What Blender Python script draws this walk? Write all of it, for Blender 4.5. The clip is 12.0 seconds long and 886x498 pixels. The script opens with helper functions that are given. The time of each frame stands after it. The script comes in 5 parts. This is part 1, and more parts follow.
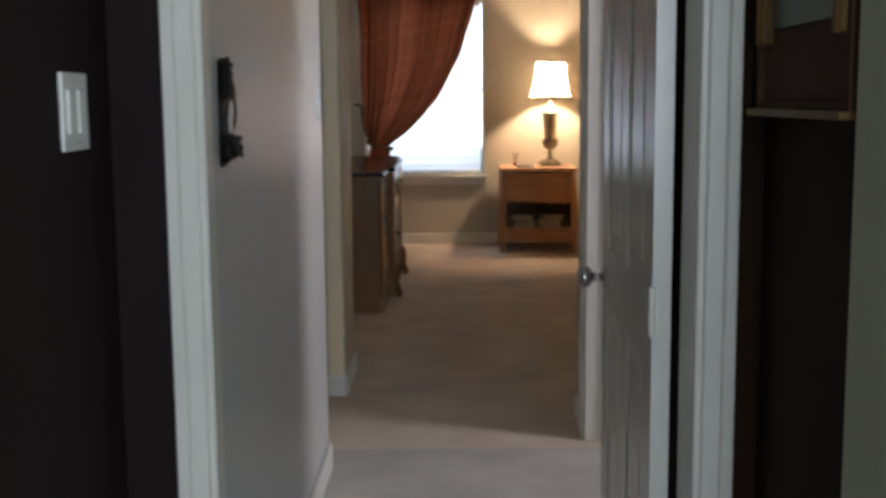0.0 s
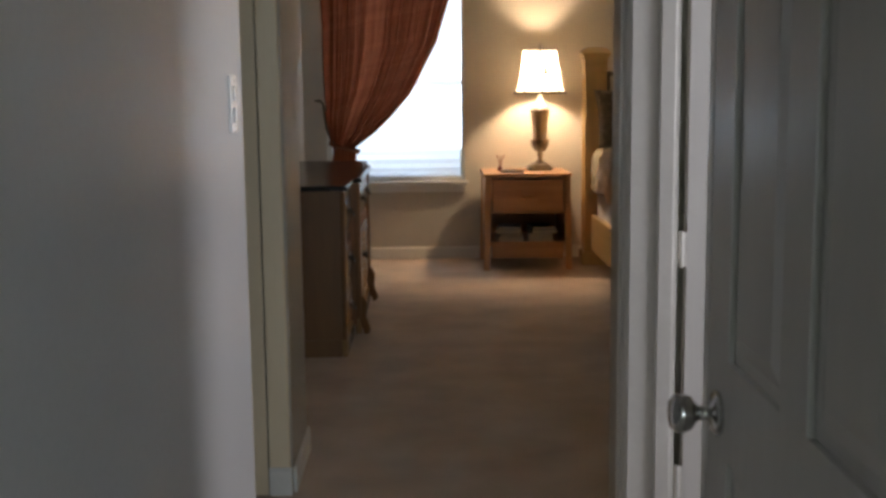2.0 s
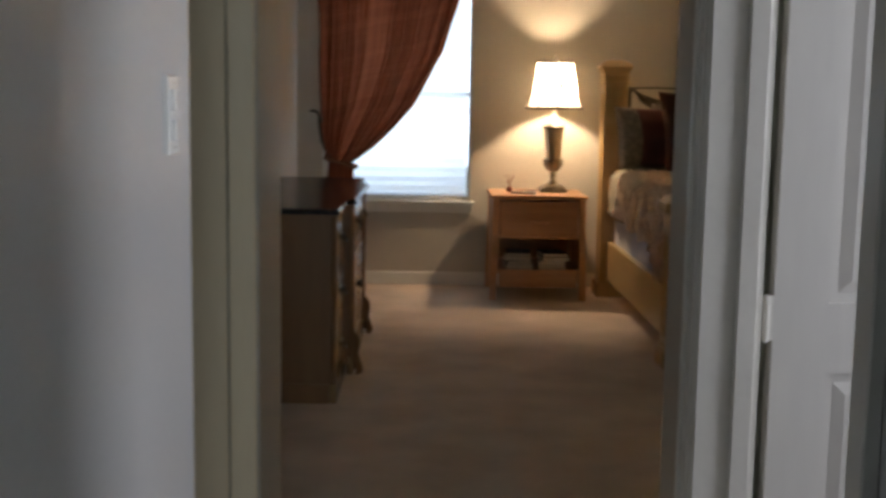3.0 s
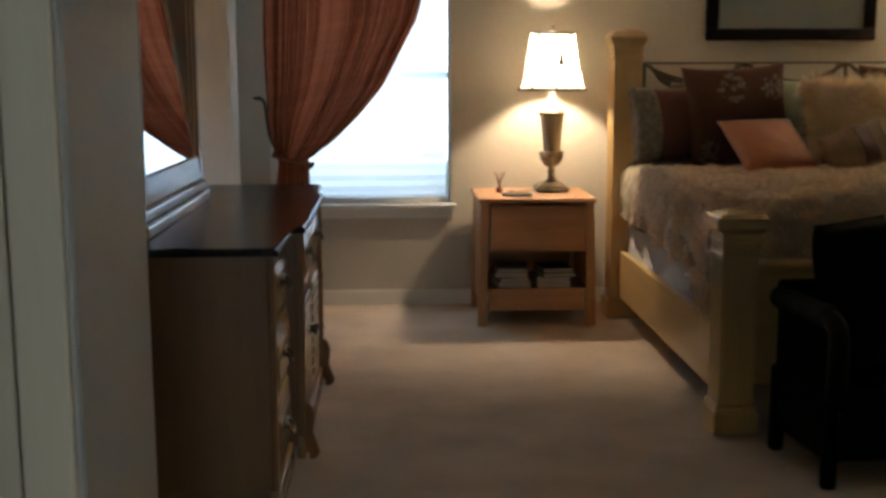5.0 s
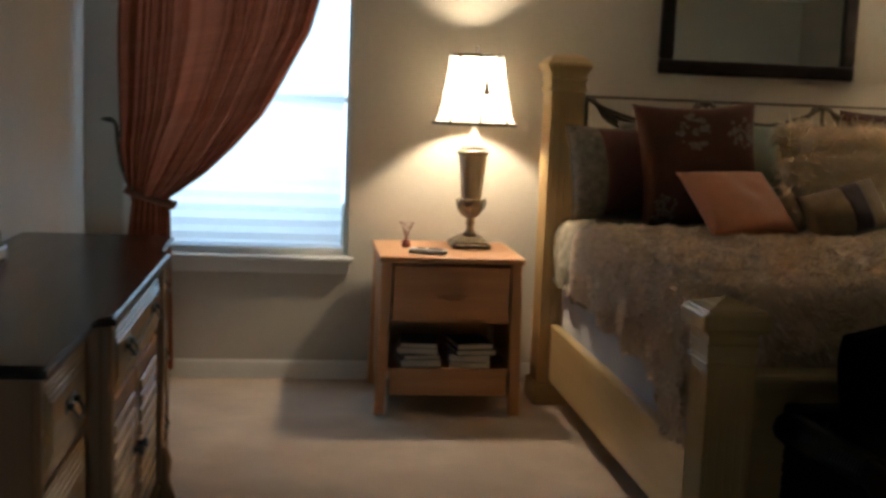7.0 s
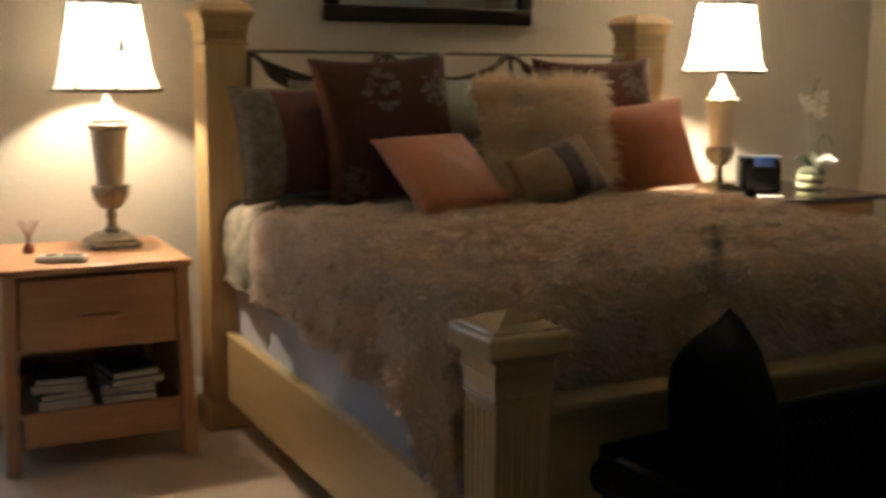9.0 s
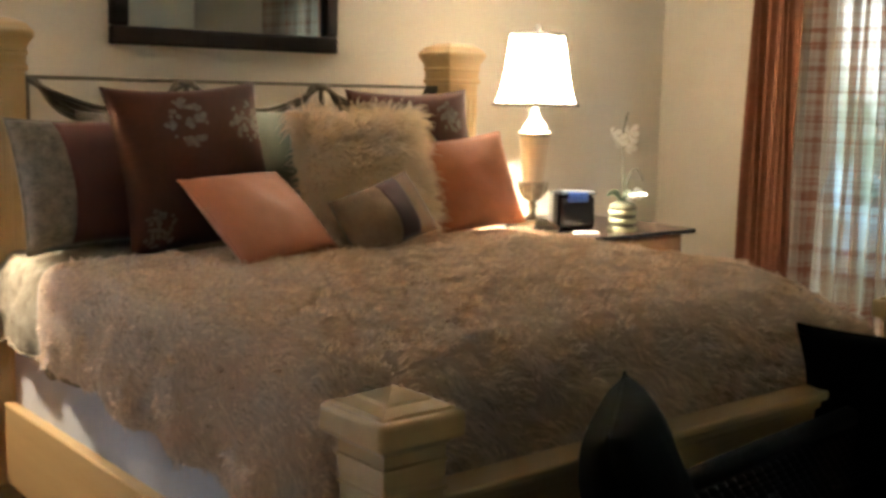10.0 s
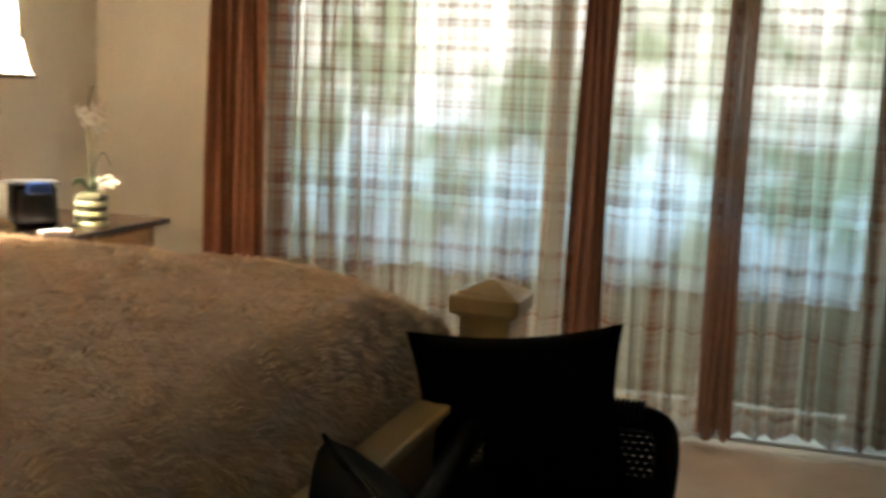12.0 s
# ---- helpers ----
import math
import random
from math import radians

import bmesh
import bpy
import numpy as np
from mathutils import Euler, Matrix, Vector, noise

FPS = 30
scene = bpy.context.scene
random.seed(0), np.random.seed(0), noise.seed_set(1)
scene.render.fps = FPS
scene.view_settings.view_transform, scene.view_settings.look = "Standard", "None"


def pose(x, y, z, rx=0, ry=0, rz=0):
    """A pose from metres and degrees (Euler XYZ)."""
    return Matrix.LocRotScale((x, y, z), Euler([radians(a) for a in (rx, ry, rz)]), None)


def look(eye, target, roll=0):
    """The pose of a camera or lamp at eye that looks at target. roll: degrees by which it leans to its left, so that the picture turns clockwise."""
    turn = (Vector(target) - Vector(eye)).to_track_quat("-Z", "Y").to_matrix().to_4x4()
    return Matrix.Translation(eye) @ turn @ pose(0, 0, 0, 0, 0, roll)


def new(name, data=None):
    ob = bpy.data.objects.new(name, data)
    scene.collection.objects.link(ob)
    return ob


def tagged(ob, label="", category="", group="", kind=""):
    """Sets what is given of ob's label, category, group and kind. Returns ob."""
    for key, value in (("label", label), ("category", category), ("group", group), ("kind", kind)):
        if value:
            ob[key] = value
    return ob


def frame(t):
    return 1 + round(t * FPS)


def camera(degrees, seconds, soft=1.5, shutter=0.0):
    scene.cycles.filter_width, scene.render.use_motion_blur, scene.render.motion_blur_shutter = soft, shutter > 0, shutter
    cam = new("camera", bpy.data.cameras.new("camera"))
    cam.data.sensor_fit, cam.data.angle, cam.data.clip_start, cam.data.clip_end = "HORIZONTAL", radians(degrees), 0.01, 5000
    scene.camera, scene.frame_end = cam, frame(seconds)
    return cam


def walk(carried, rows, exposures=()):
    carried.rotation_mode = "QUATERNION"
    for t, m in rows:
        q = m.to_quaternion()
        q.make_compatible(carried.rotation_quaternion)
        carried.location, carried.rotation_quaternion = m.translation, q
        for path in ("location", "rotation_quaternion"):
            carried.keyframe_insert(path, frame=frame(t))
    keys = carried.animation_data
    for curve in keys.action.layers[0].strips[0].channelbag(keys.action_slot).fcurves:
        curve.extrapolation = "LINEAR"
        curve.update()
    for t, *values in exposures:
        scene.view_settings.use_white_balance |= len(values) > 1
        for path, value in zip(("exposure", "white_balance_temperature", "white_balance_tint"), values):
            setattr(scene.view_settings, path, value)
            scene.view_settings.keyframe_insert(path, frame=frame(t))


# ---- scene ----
cam = camera(43.0, 12.0, soft=3.2, shutter=0.4)
PATH = [
    (0, (0.483, -0.967, 1.266), (0.462, 1.015, 1.0), -0.5),
    (0.5, (0.464, -0.672, 1.262), (0.529, 1.308, 0.987), -1.0),
    (1, (0.488, -0.355, 1.27), (0.455, 1.63, 1.021), 0.9),
    (1.5, (0.48, -0.056, 1.262), (0.429, 1.928, 1.016), 0.3),
    (2, (0.446, 0.273, 1.277), (0.476, 2.254, 0.999), -0.6),
    (2.5, (0.448, 0.612, 1.291), (0.403, 2.594, 1.031), 1.1),
    (3, (0.425, 0.948, 1.279), (0.459, 2.931, 1.022), 0.9),
    (3.2, (0.417, 1.102, 1.286), (0.525, 3.079, 1.004), 0.1),
    (4.8, (0.403, 2.169, 1.328), (0.528, 4.135, 0.987), -0.2),
    (5, (0.422, 2.328, 1.334), (0.505, 4.303, 1.03), -0.2),
    (5.5, (0.463, 2.623, 1.337), (0.494, 4.589, 0.974), 1.3),
    (6, (0.464, 2.942, 1.343), (0.577, 4.917, 1.046), 0.5),
    (6.5, (0.493, 3.236, 1.342), (0.653, 5.209, 1.057), 0.6),
    (6.7, (0.515, 3.35, 1.347), (0.7, 5.324, 1.087), 1.5),
    (8.3, (0.567, 4.141, 1.346), (1.149, 6.031, 1.041), 1.5),
    (8.5, (0.583, 4.231, 1.349), (1.195, 6.101, 0.996), 2.0),
    (9, (0.519, 4.443, 1.356), (1.419, 6.199, 1.033), 0.5),
    (9.5, (0.468, 4.654, 1.369), (1.589, 6.279, 1.051), 0.8),
    (10, (0.507, 4.865, 1.372), (1.773, 6.389, 1.1), 1.2),
    (10.5, (0.527, 5.019, 1.387), (1.932, 6.417, 1.116), 2.5),
    (11, (0.519, 5.264, 1.376), (2.172, 6.358, 1.107), 0.1),
    (11.5, (0.582, 5.468, 1.354), (2.365, 6.334, 1.089), 1.7),
    (12, (0.651, 5.673, 1.364), (2.545, 6.25, 1.079), 2.5),
]
walk(cam, [(t, look(eye, target, roll)) for t, eye, target, roll in PATH],
     exposures=[(0.0, 0.42, 7500, 22), (1.5, 0.27, 7500, 22), (3.2, 0.06, 7200, 18), (4.8, 0.20, 6700, 12), (5.7, 0.27, 6550, 11), (6.7, 0.05, 6200, 10), (8.3, -0.08, 6200, 10), (9.0, 0.30, 6250, 10), (9.5, 1.02, 6250, 10), (10.0, 1.36, 5950, 9), (10.5, 1.44, 6100, 9), (11.0, 1.36, 6250, 10), (12.0, 1.03, 6450, 11)])

# ---- world, sun, large lights ----
world = bpy.data.worlds.new("sky")
scene.world = world
world.use_nodes = True
wn = world.node_tree
sky = wn.nodes.new("ShaderNodeTexSky")
sky.sky_type = "NISHITA"
sky.sun_disc = False
sky.sun_elevation, sky.sun_rotation = radians(40), radians(200)
wn.nodes["Background"].inputs["Strength"].default_value = 0.05
wn.links.new(sky.outputs["Color"], wn.nodes["Background"].inputs["Color"])

sun = new("sun", bpy.data.lights.new("sun", "SUN"))
sun.data.energy, sun.data.angle, sun.data.color = 2.0, radians(0.6), (1.0, 0.94, 0.85)
sun.matrix_world = look((-3, -12, 12), (0, 0, 0))


def area(name, eye, target, sx, sy, watts, color):
    ob = new(name, bpy.data.lights.new(name, "AREA"))
    ob.data.shape, ob.data.size, ob.data.size_y = "RECTANGLE", sx, sy
    ob.data.energy, ob.data.color = watts, color
    ob.matrix_world = look(eye, target)
    return ob


def bulb(name, place, watts, color, radius=0.035):
    ob = new(name, bpy.data.lights.new(name, "POINT"))
    ob.data.energy, ob.data.color, ob.data.shadow_soft_size = watts, color, radius
    ob.location = place
    return ob


area("daylight_bedroom_window", (0.22, 9.14, 1.50), (0.22, 8.0, 1.46), 1.05, 1.35, 21, (0.56, 0.78, 1.0))
area("daylight_front_room_window", (1.1, -3.02, 1.45), (0.4, 0.9, 1.2), 1.1, 1.4, 50, (0.56, 0.79, 1.0))
area("daylight_side_room_window", (2.72, 2.42, 1.4), (0.0, 2.3, 1.3), 0.6, 1.3, 24, (0.70, 0.82, 1.0))
area("daylight_patio_sky", (6.0, 6.5, 2.75), (5.38, 6.5, 0.0), 2.6, 0.5, 9, (0.40, 0.70, 1.0))
WARM = (1.0, 0.83, 0.59)
bulb("lamp_bulb", (1.297, 8.61, 1.415), 41, WARM)
bulb("lamp_bulb_far", (3.92, 8.37, 1.475), 142, WARM)


# ---- materials ----
def surf(name, a, b, rough=0.6, scale=8.0, stretch=(1, 1, 1), bump=0.1, fine=120.0, metal=0.0, spec=0.5, sheen=0.0, rvar=0.0, coat=0.0):
    """Two tones mixed by broad and fine noise, with fine relief."""
    m = bpy.data.materials.new(name)
    m.use_nodes = True
    nt = m.node_tree
    N, L = nt.nodes.new, nt.links.new
    p = nt.nodes["Principled BSDF"]
    tc, mp = N("ShaderNodeTexCoord"), N("ShaderNodeMapping")
    mp.inputs["Scale"].default_value = stretch
    L(tc.outputs["Object"], mp.inputs["Vector"])
    n1, n2, mx, ramp = N("ShaderNodeTexNoise"), N("ShaderNodeTexNoise"), N("ShaderNodeMath"), N("ShaderNodeMix")
    n1.inputs["Scale"].default_value, n1.inputs["Detail"].default_value = scale, 4
    n2.inputs["Scale"].default_value, n2.inputs["Detail"].default_value = fine, 3
    L(mp.outputs["Vector"], n1.inputs["Vector"])
    L(mp.outputs["Vector"], n2.inputs["Vector"])
    mx.operation = "MULTIPLY_ADD"
    L(n2.outputs["Fac"], mx.inputs[0])
    mx.inputs[1].default_value = 0.45
    L(n1.outputs["Fac"], mx.inputs[2])
    rm = N("ShaderNodeMapRange")
    rm.inputs["From Min"].default_value, rm.inputs["From Max"].default_value = 0.45, 1.0
    L(mx.outputs["Value"], rm.inputs["Value"])
    ramp.data_type = "RGBA"
    ramp.inputs["A"].default_value, ramp.inputs["B"].default_value = (*a, 1), (*b, 1)
    L(rm.outputs["Result"], ramp.inputs["Factor"])
    L(ramp.outputs["Result"], p.inputs["Base Color"])
    p.inputs["Roughness"].default_value = rough
    p.inputs["Metallic"].default_value = metal
    p.inputs["Specular IOR Level"].default_value = spec
    p.inputs["Sheen Weight"].default_value = sheen
    p.inputs["Coat Weight"].default_value = coat
    if rvar:
        rr = N("ShaderNodeMapRange")
        rr.inputs["To Min"].default_value, rr.inputs["To Max"].default_value = max(0.02, rough - rvar), rough + rvar
        L(n1.outputs["Fac"], rr.inputs["Value"])
        L(rr.outputs["Result"], p.inputs["Roughness"])
    if bump:
        bp = N("ShaderNodeBump")
        bp.inputs["Strength"].default_value, bp.inputs["Distance"].default_value = bump, 0.004
        L(mx.outputs["Value"], bp.inputs["Height"])
        L(bp.outputs["Normal"], p.inputs["Normal"])
    return m


def cloth(name, a, b, through_light=0.4, clear=0.0, scale=60.0, plaid=None):
    """Thin cloth that lets light through; plaid adds woven stripes both ways."""
    m = bpy.data.materials.new(name)
    m.use_nodes = True
    nt = m.node_tree
    N, L = nt.nodes.new, nt.links.new
    nt.nodes.remove(nt.nodes["Principled BSDF"])
    tc, nz, mix = N("ShaderNodeTexCoord"), N("ShaderNodeTexNoise"), N("ShaderNodeMix")
    mix.data_type = "RGBA"
    mix.inputs["A"].default_value, mix.inputs["B"].default_value = (*a, 1), (*b, 1)
    nz.inputs["Scale"].default_value = scale
    L(tc.outputs["UV"] if plaid else tc.outputs["Object"], nz.inputs["Vector"])
    fac = nz.outputs["Fac"]
    col = None
    if plaid:
        sep = N("ShaderNodeSeparateXYZ")
        L(tc.outputs["UV"], sep.inputs[0])
        stripes = []
        for axis, (sc, lo, hi) in zip("XY", plaid):
            cmb, n = N("ShaderNodeCombineXYZ"), N("ShaderNodeTexNoise")
            L(sep.outputs[axis], cmb.inputs["X"])
            cmb.inputs["Y"].default_value = 3.7 if axis == "X" else 9.1
            n.inputs["Scale"].default_value, n.inputs["Detail"].default_value = sc, 5
            n.inputs["Roughness"].default_value = 0.75
            L(cmb.outputs[0], n.inputs["Vector"])
            r = N("ShaderNodeMapRange")
            r.inputs["From Min"].default_value, r.inputs["From Max"].default_value = lo, hi
            L(n.outputs["Fac"], r.inputs["Value"])
            stripes.append(r.outputs["Result"])
        mxx = N("ShaderNodeMath")
        mxx.operation = "MULTIPLY_ADD"
        mxx.use_clamp = True
        L(stripes[0], mxx.inputs[0])
        mxx.inputs[1].default_value = 0.80
        half = N("ShaderNodeMath")
        half.operation = "MULTIPLY"
        half.inputs[1].default_value = 0.50
        L(stripes[1], half.inputs[0])
        L(half.outputs["Value"], mxx.inputs[2])
        fac = mxx.outputs["Value"]
    L(fac, mix.inputs["Factor"])
    col = mix.outputs["Result"]
    d, t, s1 = N("ShaderNodeBsdfDiffuse"), N("ShaderNodeBsdfTranslucent"), N("ShaderNodeMixShader")
    L(col, d.inputs["Color"])
    L(col, t.inputs["Color"])
    s1.inputs["Fac"].default_value = through_light
    L(d.outputs[0], s1.inputs[1])
    L(t.outputs[0], s1.inputs[2])
    out = s1.outputs[0]
    if clear:
        tr, s2 = N("ShaderNodeBsdfTransparent"), N("ShaderNodeMixShader")
        k = N("ShaderNodeMapRange")
        k.inputs["To Min"].default_value, k.inputs["To Max"].default_value = clear, clear * 0.25
        L(fac, k.inputs["Value"])
        L(k.outputs["Result"], s2.inputs["Fac"])
        L(out, s2.inputs[1])
        L(tr.outputs[0], s2.inputs[2])
        out = s2.outputs[0]
    L(out, nt.nodes["Material Output"].inputs["Surface"])
    return m


def plain(name, base, rough=0.5, metal=0.0, **kw):
    m = bpy.data.materials.new(name)
    m.use_nodes = True
    p = m.node_tree.nodes["Principled BSDF"]
    p.inputs["Base Color"].default_value, p.inputs["Roughness"].default_value, p.inputs["Metallic"].default_value = (*base, 1), rough, metal
    for k, v in kw.items():
        p.inputs[k].default_value = v
    return m


def glow(name, a, b, strength, scale, low=None):
    """A glowing card for daylight and leaves; low dims its foot to the ground's tone and cools the light above it."""
    m = bpy.data.materials.new(name)
    m.use_nodes = True
    nt = m.node_tree
    nt.nodes.remove(nt.nodes["Principled BSDF"])
    N, L = nt.nodes.new, nt.links.new
    tc, nz, r, mix, em = N("ShaderNodeTexCoord"), N("ShaderNodeTexNoise"), N("ShaderNodeMapRange"), N("ShaderNodeMix"), N("ShaderNodeEmission")
    nz.inputs["Scale"].default_value, nz.inputs["Detail"].default_value = scale, 3
    r.inputs["From Min"].default_value, r.inputs["From Max"].default_value = 0.40, 0.62
    mix.data_type = "RGBA"
    mix.inputs["A"].default_value, mix.inputs["B"].default_value = (*a, 1), (*b, 1)
    L(tc.outputs["Object"], nz.inputs["Vector"])
    L(nz.outputs["Fac"], r.inputs["Value"])
    L(r.outputs["Result"], mix.inputs["Factor"])
    out = mix.outputs["Result"]
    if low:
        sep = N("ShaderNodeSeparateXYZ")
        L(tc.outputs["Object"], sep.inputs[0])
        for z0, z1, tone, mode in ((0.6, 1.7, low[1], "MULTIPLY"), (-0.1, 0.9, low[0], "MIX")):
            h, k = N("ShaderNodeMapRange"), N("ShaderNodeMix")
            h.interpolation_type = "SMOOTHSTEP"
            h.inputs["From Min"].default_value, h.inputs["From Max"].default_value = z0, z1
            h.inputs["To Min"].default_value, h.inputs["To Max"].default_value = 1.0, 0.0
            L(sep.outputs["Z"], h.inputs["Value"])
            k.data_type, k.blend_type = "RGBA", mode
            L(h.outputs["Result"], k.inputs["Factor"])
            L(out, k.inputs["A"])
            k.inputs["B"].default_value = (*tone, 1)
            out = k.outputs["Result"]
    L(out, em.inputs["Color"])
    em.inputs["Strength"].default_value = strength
    L(em.outputs[0], nt.nodes["Material Output"].inputs["Surface"])
    return m


M_WALL = surf("beige_wall_paint", (0.50, 0.45, 0.37), (0.58, 0.53, 0.44), 0.55, 2.0, bump=0.12, fine=90, rvar=0.06)
M_CREAM = surf("cream_gloss_paint", (0.78, 0.63, 0.42), (0.85, 0.71, 0.50), 0.4, 2.0, stretch=(3, 3, 0.3), bump=0.05, fine=60, rvar=0.05)
M_PALE = surf("pale_sage_wall_paint", (0.66, 0.68, 0.60), (0.72, 0.74, 0.66), 0.55, 2.0, bump=0.12, fine=90)
M_HALL = surf("pale_hall_paint", (0.54, 0.535, 0.53), (0.62, 0.61, 0.60), 0.34, 1.6, bump=0.06, fine=70, rvar=0.05)
M_DARK = surf("aubergine_wall_paint", (0.012, 0.006, 0.007), (0.019, 0.009, 0.009), 0.7, 3.0, bump=0.1, fine=90, spec=0.2)
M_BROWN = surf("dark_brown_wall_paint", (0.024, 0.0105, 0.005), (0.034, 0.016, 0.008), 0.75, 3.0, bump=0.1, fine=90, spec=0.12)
M_GREEN = surf("pale_green_wall_paint", (0.50, 0.52, 0.36), (0.56, 0.58, 0.42), 0.5, 3.0, bump=0.1, fine=90)
M_CEIL = surf("white_ceiling_paint", (0.83, 0.80, 0.74), (0.88, 0.85, 0.79), 0.8, 3.0, bump=0.3, fine=50)
M_TRIM = surf("white_gloss_trim_paint", (0.70, 0.68, 0.62), (0.78, 0.76, 0.70), 0.32, 4.0, bump=0.04, fine=60, rvar=0.06)
M_DOOR = surf("white_gloss_door_paint", (0.66, 0.64, 0.60), (0.74, 0.72, 0.67), 0.24, 3.0, stretch=(1, 1, 0.2), bump=0.08, fine=40, rvar=0.05)
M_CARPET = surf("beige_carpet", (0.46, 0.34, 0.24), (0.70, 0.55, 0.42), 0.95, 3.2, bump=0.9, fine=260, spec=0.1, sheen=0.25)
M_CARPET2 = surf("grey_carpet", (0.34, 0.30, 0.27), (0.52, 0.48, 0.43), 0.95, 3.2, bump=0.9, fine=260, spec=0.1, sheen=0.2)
M_PINE_X = surf("pale_pine_along_x", (0.53, 0.35, 0.155), (0.62, 0.435, 0.205), 0.34, 3.5, stretch=(0.35, 6, 6), bump=0.03, fine=40, rvar=0.02, coat=0.4)
M_PINE_Y = surf("pale_pine_along_y", (0.53, 0.35, 0.155), (0.62, 0.435, 0.205), 0.34, 3.5, stretch=(6, 0.35, 6), bump=0.03, fine=40, rvar=0.02, coat=0.4)
M_PINE_Z = surf("pale_pine_upright", (0.53, 0.35, 0.155), (0.62, 0.435, 0.205), 0.34, 3.5, stretch=(6, 6, 0.35), bump=0.03, fine=40, rvar=0.02, coat=0.4)
M_OAK_X = surf("warm_maple_along_x", (0.47, 0.225, 0.10), (0.60, 0.32, 0.155), 0.40, 5.0, stretch=(0.3, 5, 5), bump=0.05, fine=40, rvar=0.06)
M_OAK_Z = surf("warm_maple_upright", (0.47, 0.225, 0.10), (0.60, 0.32, 0.155), 0.40, 5.0, stretch=(5, 5, 0.3), bump=0.05, fine=40, rvar=0.06)
# Darker copy of the dresser's pine: the shade on its end is in the colour.
M_DRS_Z = surf("shaded_pine_upright", (0.205, 0.092, 0.030), (0.265, 0.125, 0.042), 0.45, 2.5, stretch=(5, 5, 0.3), bump=0.04, fine=30, rvar=0.06)
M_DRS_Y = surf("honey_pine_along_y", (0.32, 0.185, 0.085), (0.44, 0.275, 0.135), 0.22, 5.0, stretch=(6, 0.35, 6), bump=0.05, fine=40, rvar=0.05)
M_DKTOP = surf("dark_polished_top", (0.012, 0.007, 0.005), (0.028, 0.016, 0.011), 0.22, 5.0, stretch=(6, 0.4, 6), bump=0.02, fine=40, rvar=0.05)
M_SHADOW = plain("joint_shade", (0.012, 0.009, 0.007), 0.9)
M_BLACKF = surf("black_brown_frame", (0.007, 0.004, 0.003), (0.014, 0.008, 0.006), 0.5, 6.0, bump=0.05, spec=0.15)
M_MIRROR = plain("mirror_silver", (0.86, 0.88, 0.87), 0.015, 1.0)
M_NICKEL = plain("satin_nickel", (0.52, 0.50, 0.47), 0.22, 1.0)
M_BRONZE = surf("dark_bronze_iron", (0.055, 0.045, 0.032), (0.12, 0.10, 0.07), 0.45, 20.0, metal=0.7, bump=0.2)
M_LEADED = surf("pewter_metal_swag", (0.10, 0.085, 0.065), (0.20, 0.17, 0.13), 0.42, 30.0, metal=0.8, bump=0.3)
M_PEWTER = surf("aged_pewter", (0.20, 0.165, 0.12), (0.42, 0.36, 0.28), 0.38, 25.0, metal=0.6, bump=0.3, fine=80)
M_URN = surf("ivory_fluted_ceramic", (0.42, 0.34, 0.24), (0.54, 0.45, 0.33), 0.4, 12.0, stretch=(4, 4, 0.3), bump=0.15)
M_SHADE = cloth("cream_silk_shade", (0.86, 0.80, 0.69), (0.92, 0.87, 0.77), 0.60, scale=200)
M_SHADETRIM = surf("bronze_shade_trim", (0.05, 0.036, 0.02), (0.09, 0.066, 0.038), 0.6, 60)
M_CRYSTAL = plain("clear_glass", (0.95, 0.95, 0.95), 0.04, 0.0, **{"Transmission Weight": 0.8})
M_RUST = cloth("rust_red_curtain", (0.175, 0.043, 0.018), (0.31, 0.092, 0.043), 0.36, plaid=((7.0, 0.36, 0.75), (16.0, 0.46, 0.80)))
M_RUST2 = cloth("rust_brown_drape", (0.16, 0.064, 0.034), (0.25, 0.108, 0.062), 0.24, scale=40)
M_RUST3 = cloth("rust_brown_sheer", (0.26, 0.11, 0.06), (0.34, 0.16, 0.09), 0.5, clear=0.10, scale=40)
M_PLAID = cloth("cream_and_rust_plaid_sheer", (0.68, 0.57, 0.43), (0.24, 0.095, 0.05), 0.74, clear=0.42, plaid=((7.0, 0.43, 0.62), (20.0, 0.46, 0.62)))
M_PLAID2 = cloth("cool_cream_plaid_sheer", (0.55, 0.52, 0.43), (0.22, 0.095, 0.055), 0.74, clear=0.44, plaid=((6.0, 0.42, 0.62), (20.0, 0.46, 0.62)))
M_BLIND = cloth("white_cellular_shade", (0.88, 0.92, 0.96), (0.92, 0.95, 0.98), 0.75, scale=30)
M_GLASS = plain("window_glass", (1, 1, 1), 0.02, 0.0, **{"Transmission Weight": 1.0, "IOR": 1.1})
M_FUR = surf("brown_fur_throw", (0.56, 0.42, 0.30), (0.76, 0.60, 0.45), 0.9, 9.0, stretch=(1, 0.6, 1), bump=0.8, fine=70, spec=0.15, sheen=0.5)
M_HAIR = cloth("brown_fur_strands", (0.50, 0.37, 0.265), (0.95, 0.79, 0.615), 0.55, scale=14)
tuft = M_HAIR.node_tree
isl = tuft.nodes.new("ShaderNodeNewGeometry")
for nd in tuft.nodes:
    if nd.type == "MIX":
        tuft.links.new(isl.outputs["Random Per Island"], nd.inputs["Factor"])
M_FURW = surf("cream_sheepskin", (0.86, 0.67, 0.46), (0.95, 0.81, 0.61), 0.9, 14.0, bump=0.4, fine=70, spec=0.1, sheen=0.2)
M_FURWH = cloth("cream_sheepskin_strands", (0.93, 0.75, 0.54), (0.98, 0.88, 0.72), 0.45, scale=22)
